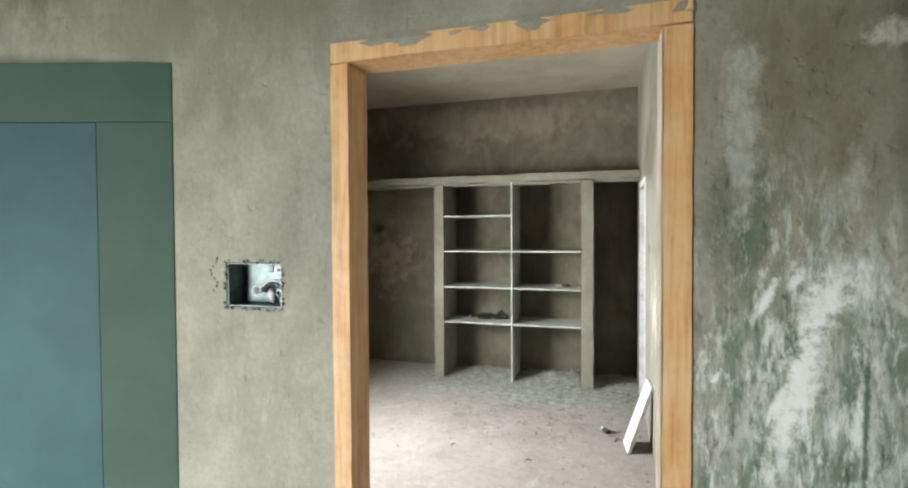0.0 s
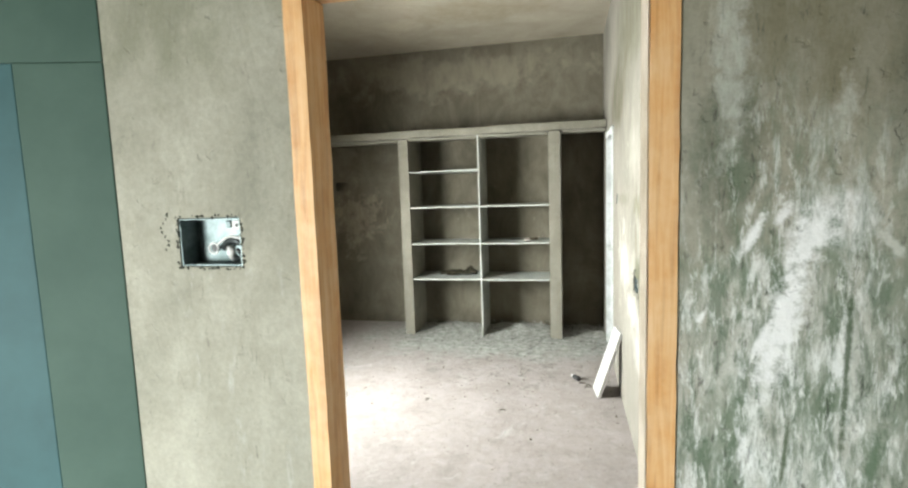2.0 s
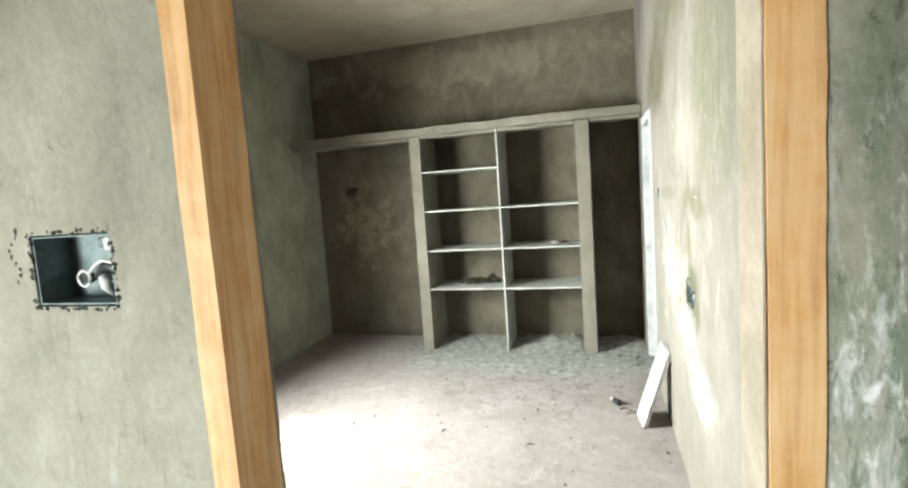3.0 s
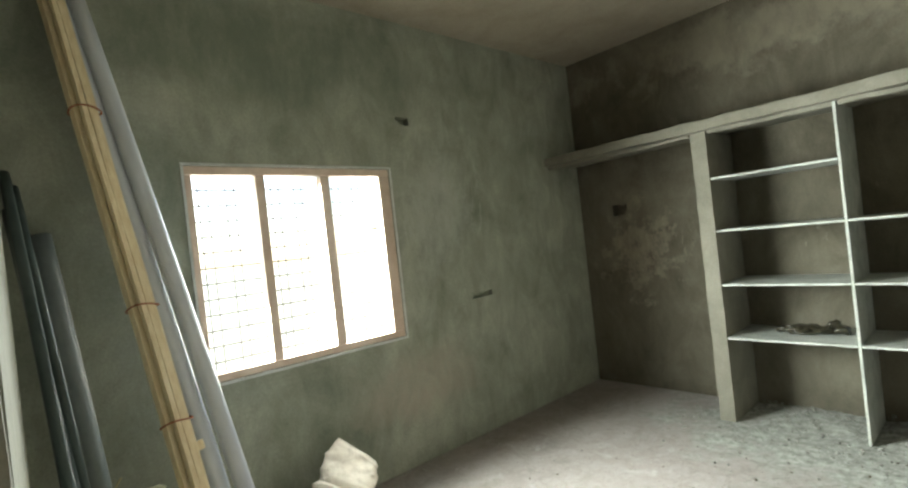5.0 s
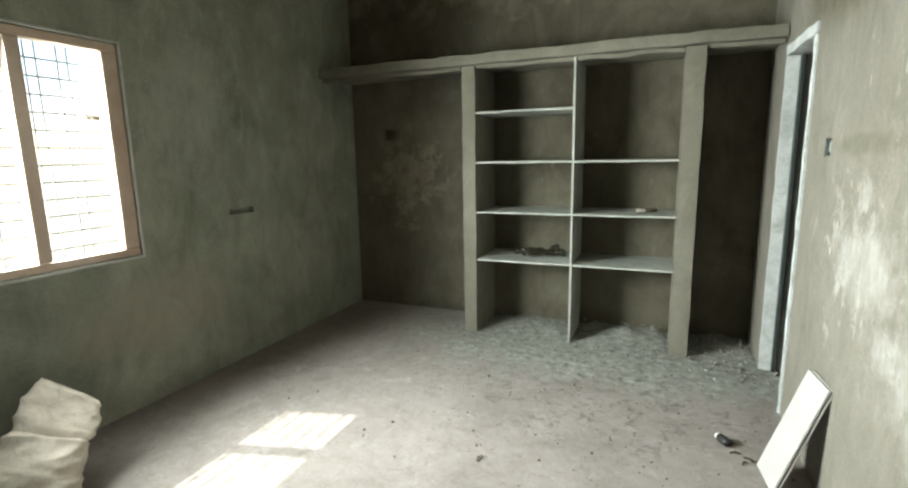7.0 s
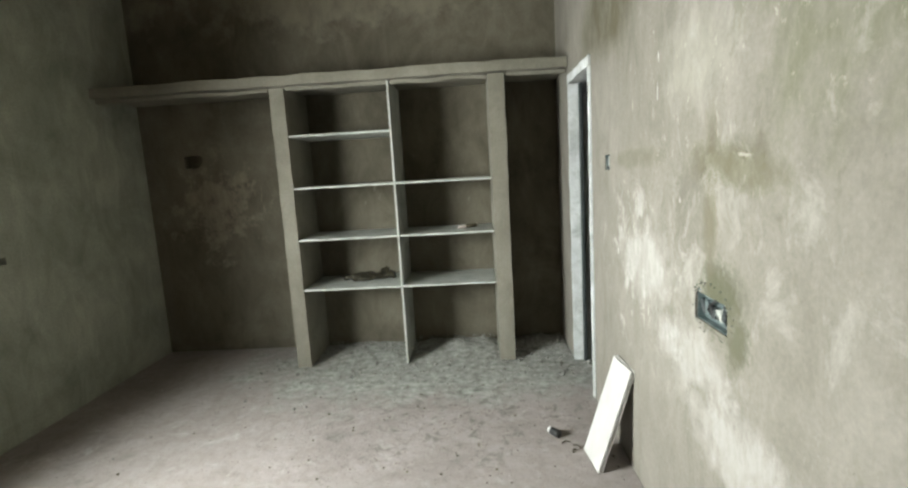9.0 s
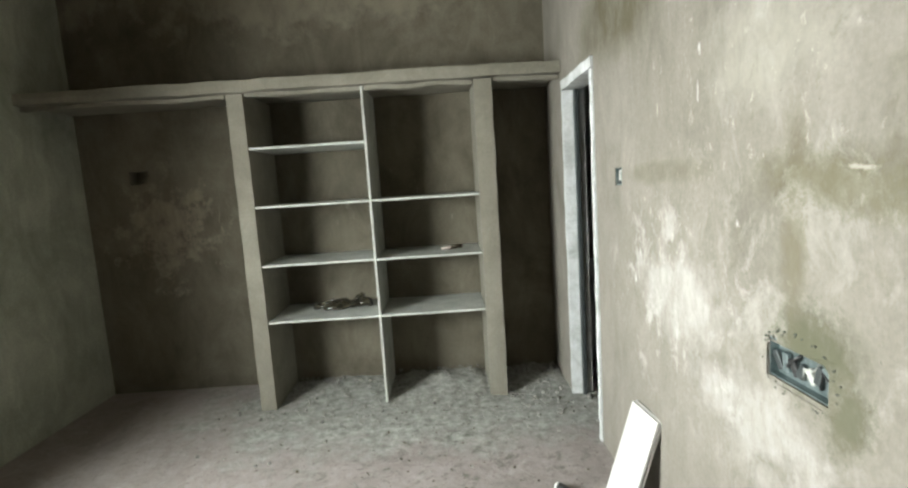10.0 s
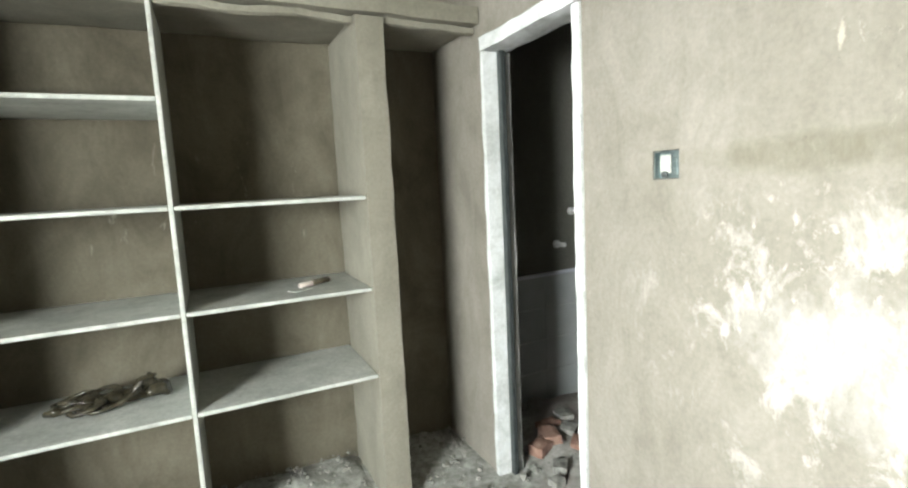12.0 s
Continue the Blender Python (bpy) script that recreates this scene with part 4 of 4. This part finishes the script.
bag_rim = part("folded_rim", sack_mesh([(0.04, -0.15, 0.672), (0.05, -0.07, 0.690), (0.055, 0.03, 0.694), (0.03, 0.12, 0.690), (0.02, 0.15, 0.682)], [0.03, 0.055, 0.06, 0.055, 0.03], [0.010, 0.016, 0.018, 0.016, 0.008], (0.97, -0.25, 0), 3.0, 0.022, 30, 20), M_BAGRIM, bag, "pale folded rim", True)
part("torn_flap", sack_mesh([(0.128, 0.0, 0.675), (0.138, 0.02, 0.64), (0.140, 0.05, 0.60), (0.134, 0.06, 0.575)], [0.015, 0.035, 0.045, 0.008], [0.004, 0.012, 0.010, 0.003], (-0.2, 0.97, 0.1), 7.0, 0.012, 18, 16), M_YELLOW, bag_rim, "bright yellow printed flap", True)
part("torn_flap", sack_mesh([(0.128, 0.10, 0.665), (0.142, 0.105, 0.635), (0.142, 0.11, 0.59), (0.132, 0.11, 0.56)], [0.02, 0.042, 0.045, 0.012], [0.004, 0.016, 0.014, 0.003], (-0.2, 0.97, 0.0), 9.0, 0.010, 18, 16), M_YELLOW, bag_rim, "bright yellow printed flap", True)
part("wing", sack_mesh([(0.06, -0.15, 0.60), (0.08, -0.20, 0.645), (0.07, -0.24, 0.70), (0.065, -0.25, 0.715)], [0.05, 0.045, 0.022, 0.004], [0.010, 0.014, 0.009, 0.003], (0.25, 0.97, 0.4), 3.0, 0.016, 16, 16), M_BAGRIM, bag_rim, "pale torn wing of the rim", True)
part("straw", tube([(0.0, -0.05, 0.64), (-0.01, -0.035, 0.70), (-0.01, 0.02, 0.78)], 0.004, 6), M_TWIG, bag, "dry straw sticking out")

# ---- tiles and bits on the floor ----
for k in range(2):
    tile = thing("tile", (0.335 + 0.016 * k, 2.61 + 0.004 * k, 0.0), "white glazed wall tile leaning against the plaster wall", "tile", "leaning tiles", 6)
    bm = box(-0.005, 0.005, -0.105, 0.105, 0.0, 0.515, 0.0015)
    bm.transform(pose(0, 0, 0.003, 0, 18.5, 0))
    part("slab", bm, M_TILE, tile)
tin = thing("small_tin", (0.195, 2.855, 0.022), "small black bottle with a pale cap lying on the floor", "bottle", turn=35)
bottle = part("body", tube([(0, -0.032, 0), (0, -0.028, 0), (0, 0.02, 0), (0, 0.026, 0)], 0.021, 16), M_BLACK, tin, smooth=True)
part("cap", tube([(0, 0.027, 0), (0, 0.042, 0)], 0.016, 16), M_WIRE, bottle, "pale cap", True)
for k, (x, y, ln, a) in enumerate(((0.24, 2.78, 0.05, 20), (0.29, 2.74, 0.045, -35), (0.27, 2.70, 0.035, 60), (-0.32, 2.2, 0.05, 10), (-0.9, 2.3, 0.05, 80))):
    tw = thing("twig", (x, y, 0.005), "dry dark twig lying on the dusty floor", "twig", "twigs on the floor", a)
    part("stem", tube([(-ln / 2, 0, 0), (0, 0.008, 0.004), (ln / 2, -0.004, 0.001)], 0.004, 6), M_RAG, tw)

# ---- things on the shelves ----
rag = thing("rag_bundle", (-1.03, 4.27, 0.62), "heap of dark brown rope and rags on a shelf", "rags")
rnd = random.Random(11)
for k in range(13):
    bm = bmesh.new()
    cx, cy = rnd.uniform(-0.17, 0.14), rnd.uniform(-0.06, 0.06)
    ph, r0 = rnd.uniform(0, 6), rnd.uniform(0.025, 0.06)
    pts = [(cx + r0 * 1.5 * math.cos(ph + i * 0.55), cy + r0 * math.sin(ph + i * 0.55), 0.012 + 0.022 * (1 + math.sin(i * 0.9 + ph)) * (0.6 + 0.5 * (cx > 0))) for i in range(11)]
    tube(pts, rnd.uniform(0.006, 0.011), 7, bm=bm)
    part("strand", bm, M_POLY, rag, smooth=True)
for k in range(4):
    bm = sack_mesh([(-0.14 + 0.08 * k, 0.02, 0.004), (-0.12 + 0.08 * k, 0.0, 0.03), (-0.09 + 0.08 * k, 0.0, 0.038), (-0.06 + 0.08 * k, -0.01, 0.008)], [0.02, 0.05, 0.05, 0.02], [0.006, 0.018, 0.02, 0.006], (0.2, 1, 0), k * 3.0, 0.02, 14, 14)
    part("cloth", bm, M_POLY, rag, smooth=True)
part("bulge", sack_mesh([(0.07, 0.0, 0.004), (0.085, 0.0, 0.05), (0.10, 0.0, 0.085), (0.105, 0.0, 0.10)], [0.05, 0.06, 0.045, 0.012], [0.035, 0.045, 0.035, 0.01], (1, 0.2, 0), 6.0, 0.035, 20, 20), M_POLY, rag, "crumpled shiny plastic bulge", True)
pkt = thing("paper_roll", (-0.24, 4.20, 1.005), "small rolled white and brown paper packet on a shelf", "paper roll", turn=28)
part("roll", tube([(-0.085, 0, 0.013), (-0.03, 0, 0.013), (0.08, 0, 0.015)], 0.012, 10), M_PAPER, pkt, smooth=True)
part("wrapper", tube([(-0.02, 0, 0.0145), (0.07, 0, 0.0155)], 0.0135, 10, 0.001), M_RAG, pkt, smooth=True)
part("sheet", box(-0.15, -0.05, -0.05, 0.0, 0.0, 0.004, 0.001), M_SHELF, pkt)

# ---- washroom ----
tiles = tagged(new("washroom_tiling"), "grey glazed tiles on the lower washroom wall", "tiles", kind="structure")
for i in range(5):
    for j in range(4):
        x0 = 0.70 + i * 0.255
        part("tile", box(x0, x0 + 0.251, 4.468, 4.479, 0.01 + j * 0.205, 0.01 + j * 0.205 + 0.201, 0.001), M_BATHTILE, tiles)
pipe = thing("water_pipe_stub", (1.30, 4.47, 1.02), "white plastic water outlet stub on the washroom wall", "pipe stub")
part("stub", tube([(0, 0, 0), (0, -0.09, 0)], 0.014, 12, 0.003), M_WIRE, pipe, smooth=True)
part("collar", tube([(0, -0.005, 0), (0, -0.02, 0)], 0.024, 12, 0.008), M_WIRE, pipe, smooth=True)
pipe2 = copy_thing(pipe, pose(1.42, 4.47, 1.22))
drain = thing("drain_pipe", (0.9, 4.43, 0.84), "thin grey pipe running along the washroom wall", "pipe")
part("run", tube([(0, 0, 0), (0.9, 0, 0.01)], 0.012, 10), M_PVC, drain, smooth=True)

# ---- rubble ----
rnd = random.Random(21)


def brick_bit(at, size, turn, material, name, label, group):
    ob = thing(name, at, label, name.replace("_", " "), group, turn)
    bm = rough_box(-size[0] / 2, size[0] / 2, -size[1] / 2, size[1] / 2, 0.0, size[2], 0.03, 0.008, turn * 0.37, 14.0)
    part("chunk", bm, material, ob)
    return ob


for x, y, sx, sy, sz, a in ((0.80, 3.98, 0.12, 0.09, 0.07, 20), (0.90, 4.04, 0.15, 0.10, 0.08, 70), (1.0, 3.92, 0.12, 0.08, 0.06, 45), (0.97, 4.14, 0.13, 0.09, 0.07, 5)):
    brick_bit((x, y, 0.0), (sx, sy, sz), a, M_BRICK, "brick_fragment", "broken red brick lying on the rubble", "brick fragments")
for x, y, s, a in ((0.70, 3.72, 0.07, 10), (0.78, 3.80, 0.09, 50), (1.05, 4.06, 0.11, 33), (1.12, 4.2, 0.12, 75), (0.68, 3.55, 0.05, 15), (0.40, 3.86, 0.035, 40), (0.36, 3.66, 0.03, 12), (0.10, 3.93, 0.035, 60), (-0.02, 3.93, 0.03, 5)):
    brick_bit((x, y, 0.0), (s, s * 0.8, s * 0.55), a, M_STONE, "cement_lump", "lump of broken grey cement on the floor", "cement lumps")


def heap(name, x0, x1, y0, y1, height, seed, label):
    """A low drift of sweepings."""
    bm = bmesh.new()
    nx, ny = 44, 26
    g = []
    for i in range(nx + 1):
        row = []
        for j in range(ny + 1):
            u, v = i / nx, j / ny
            x, y = x0 + (x1 - x0) * u, y0 + (y1 - y0) * v
            e = (min(u, 1 - u) * 2) ** 0.6 * min(1.0, v * 1.3) if name else 0
            p = Vector((x * 5, y * 5, seed))
            z = height * e * (0.55 + 0.6 * noise.noise(p)) + 0.012 * e * noise.noise(p * 7) + 0.006 * e * noise.noise(p * 17)
            row.append(bm.verts.new((x, y, max(z, -0.004) if 0 < i < nx and j > 0 else -0.004)))
        g.append(row)
    for i in range(nx):
        for j in range(ny):
            bm.faces.new((g[i][j], g[i + 1][j], g[i + 1][j + 1], g[i][j + 1]))
    return tagged(link_mesh(name, bm, M_FLOOR, smooth=True), label, "rubble", kind="stuff")


heap("sweepings", -0.744, -0.05, 4.0, 4.468, 0.07, 3.0, "low heap of grey cement sweepings under the shelves")
heap("sweepings", -1.505, -0.772, 4.05, 4.468, 0.035, 5.0, "low heap of grey cement sweepings under the shelves")
heap("sweepings", 0.08, 0.515, 4.0, 4.468, 0.04, 7.0, "low heap of grey cement sweepings in the niche")
heap("sweepings", 0.66, 1.5, 3.55, 4.46, 0.09, 9.0, "heap of broken cement and brick on the washroom floor")


def grit(name, n, seed, place, sizes, material, label):
    bm = bmesh.new()
    r = random.Random(seed)
    for k in range(n):
        x, y = place(r)
        s = sizes[0] * (sizes[1] / sizes[0]) ** (r.random() ** 2.2)
        lump(bm, (x, y, s * 0.35), s, seed * 1000 + k, 0.7)
    return tagged(link_mesh(name, bm, material), label, "grit", kind="stuff")


def by_shelves(r):
    while True:
        x, y = r.uniform(-1.9, 0.50), 4.35 - abs(r.gauss(0, 0.45))
        if y > 2.4 and not (y > 3.95 and (-1.64 < x < -1.49 or -0.07 < x < 0.09)):
            return x, y


grit("grit", 1100, 31, by_shelves, (0.004, 0.02), M_STONE, "grey grit and crumbs of cement on the floor")
grit("grit", 260, 32, lambda r: (r.uniform(-2.4, 0.45), r.uniform(0.3, 4.0)), (0.003, 0.011), M_STONE, "scattered crumbs of cement on the dusty floor")
grit("grit", 520, 33, lambda r: (max(-2.2, min(0.45, r.gauss(-0.4, 0.7))), max(0.5, min(3.8, r.gauss(3.0, 0.6)))), (0.003, 0.012), M_RAG, "dark scraps and clods on the dusty floor")
grit("grit", 150, 34, lambda r: (0.53 + abs(r.gauss(0, 0.4)), r.uniform(3.35, 4.3)), (0.006, 0.035), M_STONE, "coarse rubble on the washroom floor")


def in_cells(r):
    x = r.choice((r.uniform(-1.48, -0.79), r.uniform(-0.73, -0.07), r.uniform(0.1, 0.5)))
    return x, 4.44 - abs(r.gauss(0, 0.16))


bm = bmesh.new()
r = random.Random(77)
for k in range(420):
    x, y = in_cells(r)
    if y > 4.02:
        size = 0.004 * (0.022 / 0.004) ** (r.random() ** 2)
        lump(bm, (x, y, 0.012 + 0.05 * (y - 4.02) / 0.45 * (1.0 if -0.74 < x < -0.05 else 0.55)), size, 7000 + k, 0.8)
tagged(link_mesh("grit", bm, M_STONE), "coarse cement crumbs on the sweepings under the shelves", "grit", kind="stuff")
